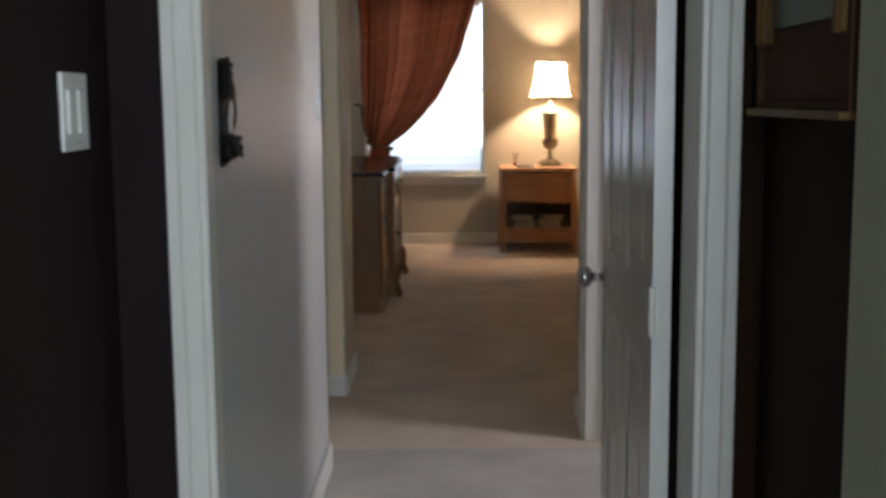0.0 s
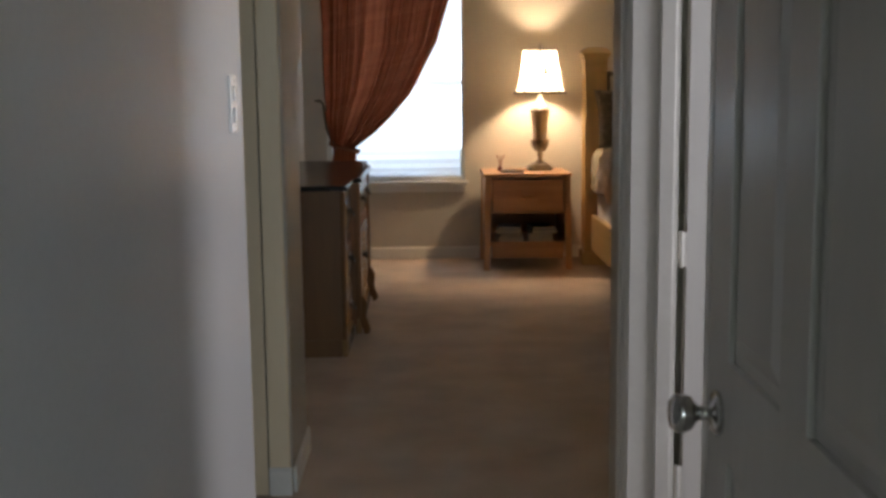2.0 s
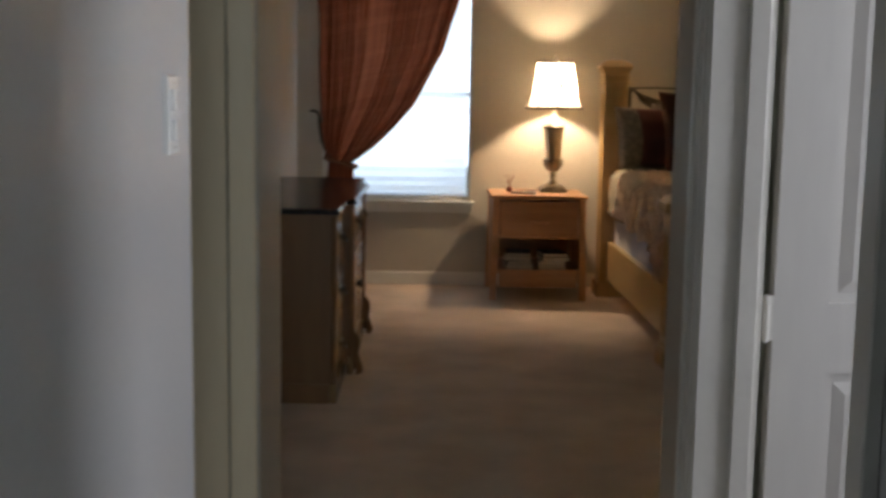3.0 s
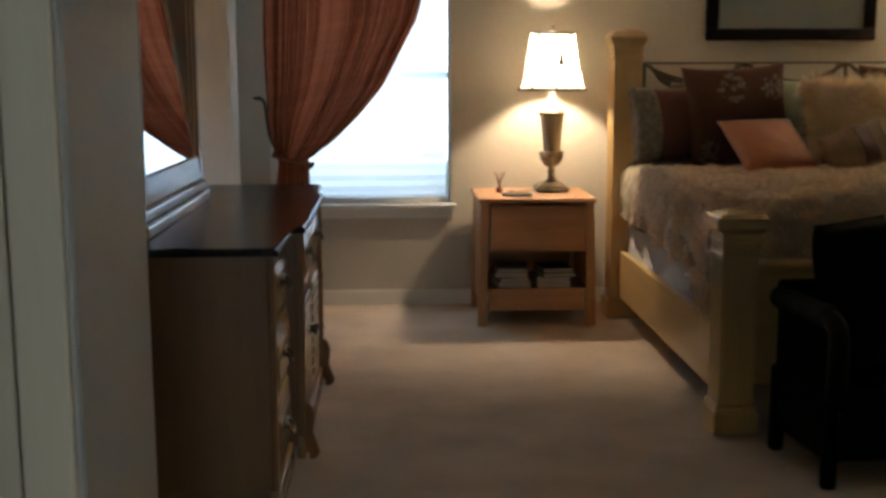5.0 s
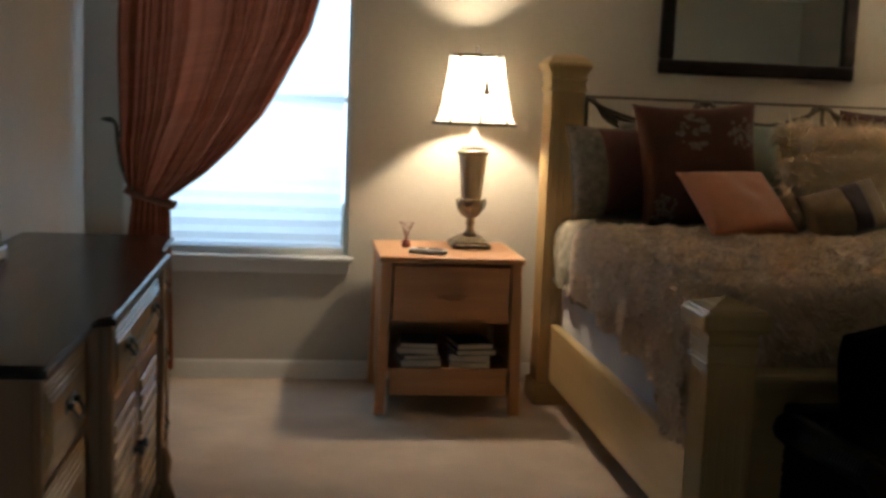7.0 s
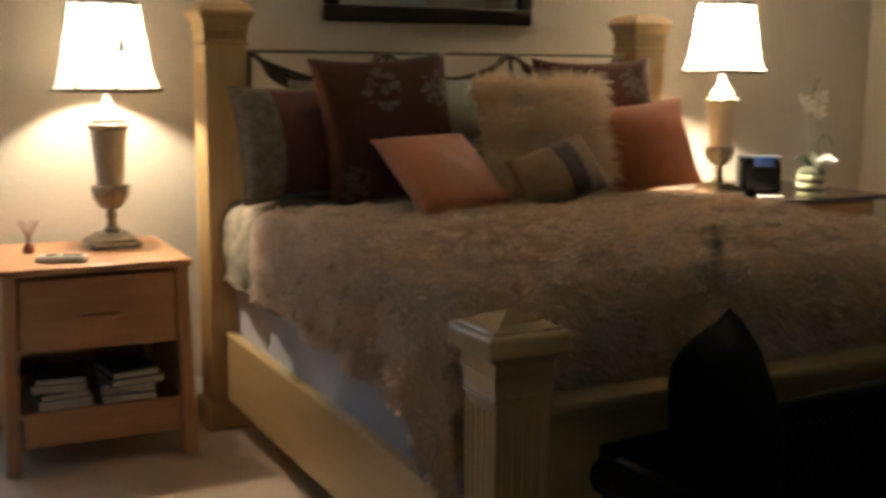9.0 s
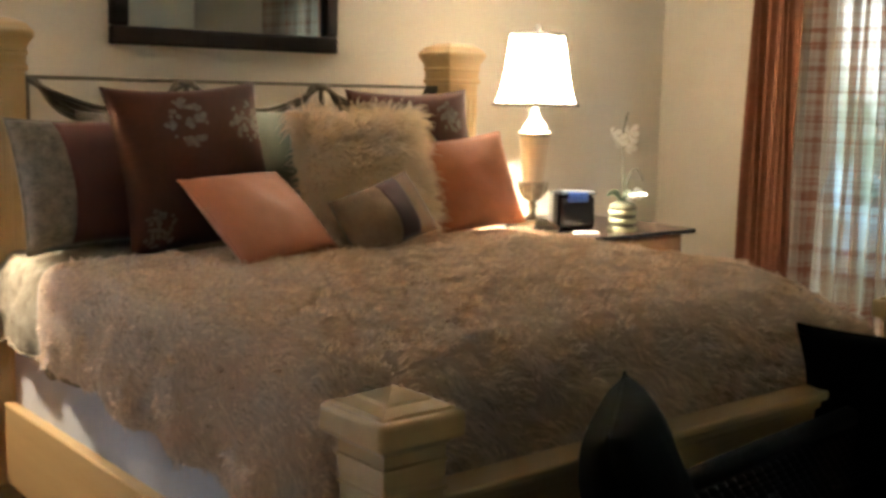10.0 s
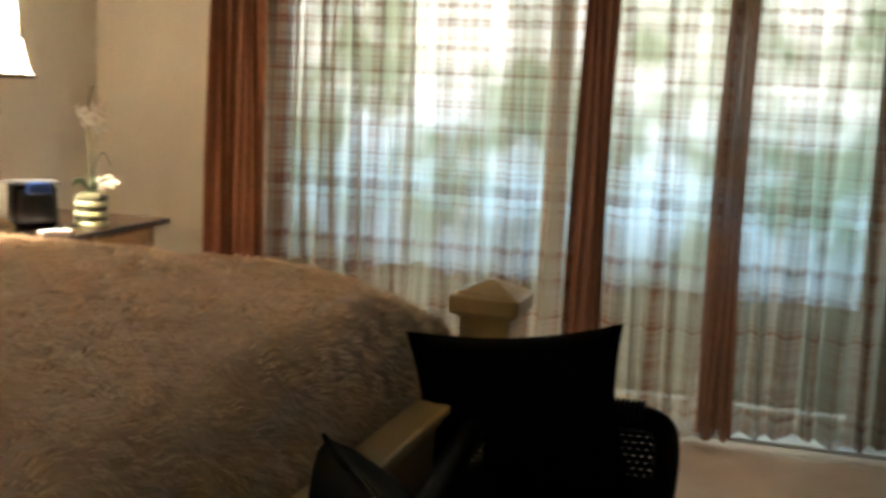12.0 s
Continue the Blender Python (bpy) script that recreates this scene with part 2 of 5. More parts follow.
M_LACE = surf("cream_lace_quilt", (0.19, 0.155, 0.105), (0.36, 0.30, 0.215), 0.9, 26.0, bump=1.0, fine=60, spec=0.2)
M_SHEET = surf("white_cotton_sheet", (0.50, 0.50, 0.54), (0.60, 0.60, 0.64), 0.85, 6.0, bump=0.3, fine=50, spec=0.2)
M_ORANGE = surf("burnt_orange_satin", (0.42, 0.135, 0.052), (0.52, 0.185, 0.078), 0.50, 4.0, bump=0.12, fine=30, spec=0.4, sheen=0.15)
M_CHOC = surf("chocolate_taffeta", (0.056, 0.0175, 0.009), (0.088, 0.029, 0.015), 0.6, 6.0, bump=0.2, fine=60, spec=0.2, sheen=0.02)
M_SILV = surf("silver_floral_embroidery", (0.08, 0.048, 0.033), (0.16, 0.125, 0.097), 0.6, 45.0, bump=0.6, sheen=0.05)
M_SHAMS = surf("silver_taupe_jacquard", (0.10, 0.078, 0.053), (0.30, 0.255, 0.195), 0.45, 30.0, bump=0.5, sheen=0.08)
M_WINE = surf("wine_red_velvet", (0.085, 0.018, 0.011), (0.13, 0.030, 0.018), 0.7, 8.0, bump=0.2, sheen=0.12)
M_TEAL = surf("sage_green_satin", (0.20, 0.225, 0.165), (0.28, 0.31, 0.235), 0.5, 5.0, bump=0.2, sheen=0.08)
M_TAN = surf("tan_velour", (0.22, 0.135, 0.075), (0.36, 0.24, 0.14), 0.85, 16.0, bump=0.7, sheen=0.15)
M_PLUM = surf("plum_velvet_band", (0.045, 0.016, 0.016), (0.075, 0.026, 0.024), 0.6, 10.0, bump=0.2, sheen=0.1)
M_BLACKC = surf("black_cotton_cushion", (0.0018, 0.0018, 0.0018), (0.0042, 0.004, 0.0036), 0.95, 8.0, bump=0.2, spec=0.03)
M_WICKER = surf("black_brown_wicker", (0.0025, 0.0018, 0.0012), (0.007, 0.005, 0.003), 0.55, 30.0, bump=0.3, spec=0.1)
M_PLASTIC = plain("white_plastic", (0.84, 0.83, 0.80), 0.25)
M_NECK = plain("white_glazed_neck", (0.82, 0.78, 0.70), 0.25)
M_PHONE = plain("silver_plastic", (0.55, 0.56, 0.58), 0.3, 0.3)
M_GREYP = plain("dark_grey_plastic", (0.055, 0.058, 0.062), 0.35, 0.3)
M_BLACKP = plain("black_plastic", (0.012, 0.012, 0.014), 0.25)
M_BLUEP = plain("blue_display", (0.03, 0.07, 0.26), 0.2)
M_PAPER = surf("old_paper", (0.42, 0.38, 0.32), (0.58, 0.54, 0.47), 0.8, 20.0, stretch=(1, 1, 30), bump=0.2)
M_BOOKD = surf("dark_book_cover", (0.05, 0.045, 0.05), (0.10, 0.09, 0.09), 0.5, 10.0)
M_REED = plain("red_brown_reed", (0.20, 0.055, 0.035), 0.7)
M_PETAL = surf("white_orchid_petal", (0.74, 0.72, 0.66), (0.84, 0.82, 0.76), 0.6, 20.0, bump=0.1)
M_STEM = surf("dull_green_stem", (0.03, 0.035, 0.016), (0.055, 0.06, 0.028), 0.6, 20.0)
M_LEAF = surf("dark_orchid_leaf", (0.018, 0.032, 0.014), (0.035, 0.055, 0.022), 0.4, 12.0)
M_POTG = surf("sage_glazed_pot", (0.30, 0.31, 0.18), (0.42, 0.43, 0.28), 0.35, 20.0)
M_POTD = surf("dark_glazed_band", (0.05, 0.05, 0.03), (0.09, 0.085, 0.055), 0.35, 20.0)
M_CARVED = surf("black_carved_wood", (0.004, 0.003, 0.003), (0.012, 0.009, 0.008), 0.5, 30.0, bump=0.4, spec=0.25)
M_GILT = surf("antique_gilt_wood", (0.12, 0.058, 0.014), (0.20, 0.105, 0.030), 0.5, 16.0, bump=0.3, spec=0.3)
M_MATB = surf("brown_picture_mat", (0.075, 0.036, 0.022), (0.105, 0.052, 0.033), 0.8, 8.0, spec=0.2)
M_ART = surf("dull_green_print", (0.06, 0.075, 0.055), (0.12, 0.13, 0.09), 0.4, 5.0)
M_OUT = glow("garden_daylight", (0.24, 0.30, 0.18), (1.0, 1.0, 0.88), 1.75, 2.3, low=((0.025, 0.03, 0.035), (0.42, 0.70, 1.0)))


# ---- building helpers ----
def mesh_of(name, bm, material, smooth=False):
    me = bpy.data.meshes.new(name)
    bm.normal_update()
    bm.to_mesh(me)
    bm.free()
    for m in (material if isinstance(material, (list, tuple)) else [material]):
        me.materials.append(m)
    if smooth:
        me.polygons.foreach_set("use_smooth", [True] * len(me.polygons))
    return me


def part(name, bm, material, parent, label="", smooth=False):
    ob = new(name, mesh_of(name, bm, material, smooth))
    ob.parent = parent
    if label:
        ob["label"] = label
    return ob


def thing(name, m, label, category, group=""):
    ob = new(name)
    ob.empty_display_size = 0.1
    ob.matrix_world = m if isinstance(m, Matrix) else Matrix.Translation(m)
    return tagged(ob, label, category, group)


def structure(name, bm, material, label, category="structure", smooth=False):
    return tagged(new(name, mesh_of(name, bm, material, smooth)), label, category, kind="structure")


def box(x0, y0, z0, x1, y1, z1, bevel=0.0, bm=None, seg=2):
    """A box between two corners, its edges rounded by bevel."""
    own = bmesh.new()
    bmesh.ops.create_cube(own, size=1.0)
    for v in own.verts:
        v.co = Vector((x0 + (v.co.x + 0.5) * (x1 - x0), y0 + (v.co.y + 0.5) * (y1 - y0), z0 + (v.co.z + 0.5) * (z1 - z0)))
    if bevel:
        bmesh.ops.bevel(own, geom=own.edges[:], offset=bevel, segments=seg, affect="EDGES", profile=0.5)
    if bm is None:
        return own
    tmp = bpy.data.meshes.new("tmp")
    own.to_mesh(tmp)
    own.free()
    bm.from_mesh(tmp)
    bpy.data.meshes.remove(tmp)
    return bm


def lathe(profile, n=32, bm=None, at=(0, 0, 0), square=False):
    """A turned shape from rows (radius, height); square gives a four-sided one."""
    bm = bm or bmesh.new()
    rings = []
    for r, z in profile:
        ring = []
        for i in range(n):
            a = 2 * math.pi * (i + 0.5) / n
            c, s = math.cos(a), math.sin(a)
            if square:
                k = 1 / max(abs(c), abs(s))
                c, s = c * k, s * k
            ring.append(bm.verts.new((at[0] + r * c, at[1] + r * s, at[2] + z)))
        rings.append(ring)
    for p, q in zip(rings, rings[1:]):
        for i in range(n):
            bm.faces.new((p[i], p[(i + 1) % n], q[(i + 1) % n], q[i]))
    bm.faces.new(rings[0][::-1])
    bm.faces.new(rings[-1])
    return bm


def tube(points, radius, n=8, bm=None, flat=1.0):
    """A round rod along points; radius may be a list."""
    bm = bm or bmesh.new()
    pts = [Vector(p) for p in points]
    rings = []
    for i, p in enumerate(pts):
        d = (pts[min(i + 1, len(pts) - 1)] - pts[max(i - 1, 0)]).normalized()
        side = d.cross(Vector((0.13, 0.97, 0.19))).normalized()
        up = side.cross(d)
        r = radius[i] if isinstance(radius, (list, tuple)) else radius
        rings.append([bm.verts.new(p + side * (r * math.cos(2 * math.pi * k / n)) + up * (r * flat * math.sin(2 * math.pi * k / n))) for k in range(n)])
    for a, b in zip(rings, rings[1:]):
        for k in range(n):
            bm.faces.new((a[k], a[(k + 1) % n], b[(k + 1) % n], b[k]))
    bm.faces.new(rings[0][::-1])
    bm.faces.new(rings[-1])
    return bm


def curve(points, n=8):
    """Points of a smooth line through the given ones."""
    p = [Vector(q) for q in points]
    p = [2 * p[0] - p[1]] + p + [2 * p[-1] - p[-2]]
    out = []
    for i in range(1, len(p) - 2):
        for k in range(n):
            t = k / n
            out.append(0.5 * (2 * p[i] + (p[i + 1] - p[i - 1]) * t + (2 * p[i - 1] - 5 * p[i] + 4 * p[i + 1] - p[i + 2]) * t * t + (3 * p[i] - p[i - 1] - 3 * p[i + 1] + p[i + 2]) * t ** 3))
    return out + [p[-2]]


def sheet(f, nu, nv, thick=0.0, uv=None):
    """A grid of points f(u, v), u and v from 0 to 1; uv gives it a texture map."""
    bm = bmesh.new()
    vs = [[bm.verts.new(f(i / nu, j / nv)) for i in range(nu + 1)] for j in range(nv + 1)]
    lay = bm.loops.layers.uv.new("UVMap")
    for j in range(nv):
        for i in range(nu):
            fc = bm.faces.new((vs[j][i], vs[j][i + 1], vs[j + 1][i + 1], vs[j + 1][i]))
            for lp, (a, b) in zip(fc.loops, ((i, j), (i + 1, j), (i + 1, j + 1), (i, j + 1))):
                lp[lay].uv = (uv or (lambda p, q: (p, q)))(a / nu, b / nv)
    if thick:
        bmesh.ops.recalc_face_normals(bm, faces=bm.faces[:])
        bmesh.ops.solidify(bm, geom=bm.faces[:], thickness=thick)
    return bm


# ---- large structure ----
H = 2.46          # ceiling height
NY, EX, WX = 8.86, 5.34, -0.47   # inner faces of the bedroom's walls
T = 0.14

structure("floor_bedroom", box(-2.2, 3.0, -0.08, EX + 0.3, NY + 0.3, 0.0), M_CARPET, "beige cut-pile carpet with faint tracks, in the bedroom", "carpet")
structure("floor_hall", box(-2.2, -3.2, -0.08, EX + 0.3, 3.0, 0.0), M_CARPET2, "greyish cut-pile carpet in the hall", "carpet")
structure("ceiling", box(-2.2, -3.2, H, EX + 0.3, NY + 0.3, H + 0.1), M_CEIL, "white textured ceiling", "ceiling")

# north wall with its window opening
WL, WR, WB, WT = -0.30, 0.748, 0.60, 2.12
bm = box(WX - T, NY, 0, WL, NY + T, H)
box(WR, NY, 0, EX + T, NY + T, H, bm=bm)
box(WL, NY, 0, WR, NY + T, WB, bm=bm)
box(WL, NY, WT, WR, NY + T, H, bm=bm)
structure("wall_north", bm, M_WALL, "beige painted bedroom wall with a window opening", "wall")
structure("wall_west", box(WX - T, 4.2, 0, WX, NY, H), M_WALL, "beige painted bedroom wall behind the dresser", "wall")

# east wall with the patio door opening
PY0, PY1, PZ = 5.30, 7.95, 2.10
bm = box(EX, PY1, 0, EX + T, NY, H)
box(EX, 3.3, 0, EX + T, PY0, H, bm=bm)
box(EX, PY0, PZ, EX + T, PY1, H, bm=bm)
structure("wall_east", bm, M_WALL, "beige painted bedroom wall with a patio door opening", "wall")

# hall and bedroom entry
structure("wall_entry_left", box(WX - T, 3.76, 0, 0.01, 4.2, H, bevel=0.012), M_WALL, "beige painted wall end with a rounded corner", "wall")
structure("wall_hall_left", box(-0.09, 1.07, 0, 0.045, 2.79, H, bevel=0.012), M_HALL, "pale grey painted hall wall with a rounded corner", "wall")
structure("wall_passage_left", box(-2.14, 2.6, 0, -2.0, 3.9, H), M_HALL, "pale painted wall closing the side passage", "wall")
structure("wall_passage_back", box(-2.0, 2.65, 0, -0.09, 2.79, H), M_HALL, "pale painted side passage wall", "wall")
structure("wall_passage_front", box(-2.0, 3.765, 0, WX - T, 3.9, H), M_HALL, "pale painted side passage wall", "wall")
DY0, DY1, DZ = 2.30, 3.10, 2.05     # side doorway in the right hall wall
bm = box(0.968, DY1, 0, 1.08, 3.42, H, bevel=0.012)
structure("wall_entry_right", bm, M_WALL, "pale painted wall end with a rounded corner", "wall")
# Dark colour here puts the shade of the door's hinge gap into the wall.
structure("wall_hall_right_recess", box(1.005, 1.07, 0, 1.11, DY0 - 0.12, H), M_BROWN, "wall behind the open door, coloured dark for the shade there", "wall")
bm = bmesh.new()
box(0.968, DY0 - 0.12, 0, 1.11, DY0, H, bm=bm)
box(0.968, DY0, DZ, 1.11, DY1, H, bm=bm)
structure("wall_hall_right", bm, M_HALL, "pale painted hall wall with a side doorway", "wall")
structure("wall_south", box(1.08, 3.28, 0, EX, 3.42, H), M_PALE, "pale sage painted bedroom wall", "wall")
bm = box(2.6, 1.07, 0, 2.7, 1.95, H)
box(2.6, 2.90, 0, 2.7, 3.28, H, bm=bm)
box(2.6, 1.95, 0, 2.7, 2.90, 0.75, bm=bm)
box(2.6, 1.95, 2.05, 2.7, 2.90, H, bm=bm)
box(1.95, 0.97, 0, 2.7, 1.07, H, bm=bm)
structure("wall_side_room", bm, M_HALL, "pale painted walls of the side room with a window opening", "wall")

# front room, dark paint
OL, OR, OZ = 0.062, 0.897, 2.05
bm = box(-0.22, 0.95, 0, 0.038, 1.07, H)
box(-0.22, -0.9, 0, -0.10, 0.95, H, bm=bm)
box(0.038, 0.95, OZ + 0.016, OR, 1.07, H, bm=bm)
structure("wall_front_room_left", bm, M_DARK, "dark aubergine painted wall beside the doorway", "wall")
bm = box(OR + 0.015, 0.95, 0, 1.95, 1.07, H)
box(1.01, 0.46, 0, 1.14, 0.95, H, bm=bm)
structure("wall_front_room_right", bm, M_BROWN, "dark brown painted wall beside the doorway", "wall")
structure("wall_front_room_stub", box(0.985, 0.10, 0, 1.14, 0.46, H, bevel=0.01), M_GREEN, "pale green painted wall end", "wall")
bm = box(-1.75, -3.0, 0, 0.52, -2.88, H)
box(1.68, -3.0, 0, 1.95, -2.88, H, bm=bm)
box(0.52, -3.0, 0, 1.68, -2.88, 0.72, bm=bm)
box(0.52, -3.0, 2.18, 1.68, -2.88, H, bm=bm)
structure("wall_front_room_south", bm, M_GREEN, "pale green painted wall with a window opening", "wall")
bm = box(-1.87, -3.0, 0, -1.75, -0.78, H)
box(-1.75, -0.9, 0, -0.22, -0.78, H, bm=bm)
structure("wall_front_room_west", bm, M_GREEN, "pale green painted wall", "wall")
bm = box(1.95, -3.0, 0, 2.05, 0.22, H)
box(1.14, 0.10, 0, 1.95, 0.22, H, bm=bm)
structure("wall_front_room_east", bm, M_GREEN, "pale green painted wall with a window opening", "wall")

# grounds and distance outside
structure("ground", box(-60, -60, -0.30, 60, 60, -0.10), surf("lawn", (0.05, 0.08, 0.025), (0.09, 0.12, 0.04), 0.9, 1.5), "green lawn outside", "ground")
# Emissive card: its glow stands in for the daylight behind the sheers.
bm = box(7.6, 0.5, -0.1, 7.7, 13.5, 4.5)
structure("backdrop_garden", bm, M_OUT, "glowing card of a blurred garden beyond the patio door", "backdrop")

# Added dark mound, hedge-shaped, that keeps light off the lower sheers and floor.
bm = bmesh.new()
bmesh.ops.create_grid(bm, x_segments=60, y_segments=12, size=0.5)
for v in bm.verts:
    a = (v.co.y + 0.5) * math.pi
    y = 6.6 + v.co.x * 4.0
    k = 1 + 0.14 * noise.noise(Vector((y * 3, a * 2, 0))) + 0.10 * noise.noise(Vector((y * 14, a * 5, 3)))
    v.co = Vector((6.15 - 0.22 * math.cos(a) * k, y, -0.1 + 0.52 * math.sin(a) * k))
structure("backdrop_blocker", bm, surf("dark_blocker", (0.015, 0.025, 0.012), (0.05, 0.07, 0.035), 0.9, 9.0, bump=1.0), "low dark hedge-shaped light blocker added outside the patio door", "backdrop")

# ---- trim ----
def baseboard(name, x0, y0, x1, y1, h=0.085, label="white painted baseboard along the wall", m=None):
    bm = box(x0, y0, 0.0, x1, y1, h, bevel=0.004)
    box(x0 + (0.004 if x1 - x0 < 0.05 else 0), y0 + (0.004 if y1 - y0 < 0.05 else 0), h - 0.006, x1 - (0.004 if x1 - x0 < 0.05 else 0), y1 - (0.004 if y1 - y0 < 0.05 else 0), h + 0.008, bevel=0.003, bm=bm)
    return structure(name, bm, m or M_TRIM, label, "baseboard")


baseboard("baseboard", WX, NY - 0.014, EX, NY)
baseboard("baseboard", WX, 4.2, WX + 0.014, NY - 0.014)
baseboard("baseboard", EX - 0.014, PY1 + 0.09, EX, NY - 0.014)
baseboard("baseboard", 0.045, 1.09, 0.057, 2.79)
baseboard("baseboard", -0.085, 2.79, 0.045, 2.802)
baseboard("baseboard", -0.0635, 3.730, 0.01, 3.742)
baseboard("baseboard", 0.01, 3.76, 0.022, 4.2)
baseboard("baseboard", 0.956, 3.20, 0.968, 3.42)
baseboard("baseboard", 0.968, 3.42, 1.11, 3.432)
baseboard("baseboard", 1.11, 3.42, EX, 3.432)


def casing(bm, axis, at, side, a0, a1, z, w=0.085):
    """Moulded door casing round an opening from a0 to a1, on the face at, proud towards side."""
    steps = ((0.0, 0.014, 0.010), (0.014, w - 0.022, 0.015), (w - 0.022, w, 0.022))
    for u0, u1, d in steps:
        for lo, hi, z0, z1 in ((a0 - u1, a0 - u0, 0, z + u0), (a1 + u0, a1 + u1, 0, z + u0), (a0 - u1, a1 + u1, z + u0, z + u1)):
            p, q = sorted((at, at + side * d))
            if axis == "y":
                box(lo, p, z0, hi, q, z1, bevel=0.003, bm=bm, seg=1)
            else:
                box(p, lo, z0, q, hi, z1, bevel=0.003, bm=bm, seg=1)
    return bm


structure("door_casing_1", casing(bmesh.new(), "y", 0.95, -1, OL, OR, OZ, 0.068), M_TRIM, "white moulded casing round the open doorway", "door frame")
bm = box(0.038, 0.945, 0, OL, 1.0, OZ)
box(0.038, 1.0, 0, 0.048, 1.069, OZ, bm=bm)
box(OR, 0.945, 0, OR + 0.015, 1.075, OZ, bm=bm)
box(OL - 0.015, 0.945, OZ, OR + 0.015, 1.075, OZ + 0.015, bm=bm)
structure("door_jamb_1", bm, M_TRIM, "white painted door jamb", "door frame")
structure("door_casing_2", casing(bmesh.new(), "x", 0.968, -1, DY0, DY1, DZ, 0.075), M_TRIM, "white moulded casing round the side doorway", "door frame")
bm = box(0.962, DY1 - 0.014, 0, 1.082, DY1 - 0.001, DZ)
box(0.962, DY0 + 0.001, 0, 1.112, DY0 + 0.014, DZ, bm=bm)
box(1.03, DY1 - 0.026, 0, 1.07, DY1 - 0.014, DZ, bm=bm, bevel=0.003)
structure("door_jamb_2", bm, M_TRIM, "white painted door jamb with its stop", "door frame")
bm = box(-0.60, 3.744, 0, -0.0672, 3.758, DZ, bevel=0.002)
structure("door_casing_3", bm, M_CREAM, "cream painted flat panel beside the wall end", "door frame")
structure("trim_corner", box(-0.0635, 3.742, 0, 0.004, 3.758, H, bevel=0.004), M_CREAM, "cream painted corner board on the wall end", "trim")
# Near-black strip set in the narrow joint to paint its shade.
structure("trim_joint_shade", box(-0.0672, 3.753, 0, -0.0635, 3.7585, DZ), M_SHADOW, "dark strip for the shade in the joint between panel and corner board", "trim")


# ---- doors ----
def panel_door(name, m, width, label, knob_side=1, knobs=True, leaf=0.06):
    """A six-panel door: hinge edge at local x = 0, faces towards local -y and +y."""
    d = thing(name, m, label, "door")
    d["kind"] = "structure"
    h, t = 2.02, 0.035
    st = 0.11
    cx = width / 2
    cols = ((st, cx - 0.05), (cx + 0.05, width - st))
    rows = ((0.22, 0.76), (0.90, 1.58), (1.68, 1.90))
    bm = bmesh.new()
    for x0, x1 in ((0, st), (cx - 0.05, cx + 0.05), (width - st, width)):
        box(x0, -t / 2, 0.012, x1, t / 2, h, bm=bm)
    for x0, x1 in cols:
        for z0, z1 in ((0.012, rows[0][0]), (rows[0][1], rows[1][0]), (rows[1][1], rows[2][0]), (rows[2][1], h)):
            box(x0, -t / 2, z0, x1, t / 2, z1, bm=bm)
    part("slab", bm, M_DOOR, d)
    for x0, x1 in cols:
        for z0, z1 in rows:
            b = bmesh.new()
            box(x0, -0.008, z0, x1, 0.008, z1, bm=b)
            for s in (-1, 1):
                v0 = [b.verts.new((x, s * 0.0082, z)) for x, z in ((x0 + 0.02, z0 + 0.02), (x1 - 0.02, z0 + 0.02), (x1 - 0.02, z1 - 0.02), (x0 + 0.02, z1 - 0.02))]
                v1 = [b.verts.new((x, s * 0.0155, z)) for x, z in ((x0 + 0.045, z0 + 0.045), (x1 - 0.045, z0 + 0.045), (x1 - 0.045, z1 - 0.045), (x0 + 0.045, z1 - 0.045))]
                for i in range(4):
                    b.faces.new((v0[i], v0[(i + 1) % 4], v1[(i + 1) % 4], v1[i]))
                b.faces.new(v1)
            bmesh.ops.recalc_face_normals(b, faces=b.faces[:])
            part("panel", b, M_DOOR, d)
    for z in (0.25, 0.87, 1.82):
        b = box(-leaf, knob_side * 0.0145 - 0.0025, z - 0.045, 0.0, knob_side * 0.0145 + 0.0025, z + 0.045, bevel=0.001)
        lathe([(0.006, -0.047), (0.0065, -0.045), (0.0065, 0.045), (0.006, 0.047)], 12, b, (-leaf / 2, knob_side * 0.020, z))
        part("hinge", b, M_TRIM, d, "painted-over butt hinge")
    if knobs:
        for s in (-1, 1):
            b = lathe([(0.004, 0.0), (0.032, 0.001), (0.033, 0.005), (0.026, 0.010), (0.011, 0.013), (0.010, 0.028), (0.014, 0.034), (0.024, 0.041), (0.0285, 0.052), (0.027, 0.063), (0.019, 0.070), (0.004, 0.072)], 28)
            bmesh.ops.rotate(b, verts=b.verts[:], cent=(0, 0, 0), matrix=Matrix.Rotation(radians(90 * s), 3, "X") if s > 0 else Matrix.Rotation(radians(-90), 3, "X"))
            for v in b.verts:
                v.co.y = -abs(v.co.y) * 1 if s > 0 else abs(v.co.y)
                v.co += Vector((width - 0.065, -t / 2 if s > 0 else t / 2, 0.818))
            bmesh.ops.recalc_face_normals(b, faces=b.faces[:])
            part("knob", b, M_NICKEL, d, "round satin nickel knob", smooth=True)
    b = box(width - 0.001, -0.012, 0.765, width + 0.001, 0.012, 0.871)
    part("latch_plate", b, M_NICKEL, d)
    return d


panel_door("door_1", pose(0.8675, 1.10, 0, 0, 0, 89.1), 0.79, "white six-panel door standing open against the hall wall", leaf=0.03)
panel_door("door_2", pose(1.112, 3.128, 0, 0, 0, 2.0), 0.76, "white six-panel door standing open into the dark side room", knob_side=-1, leaf=0.03)


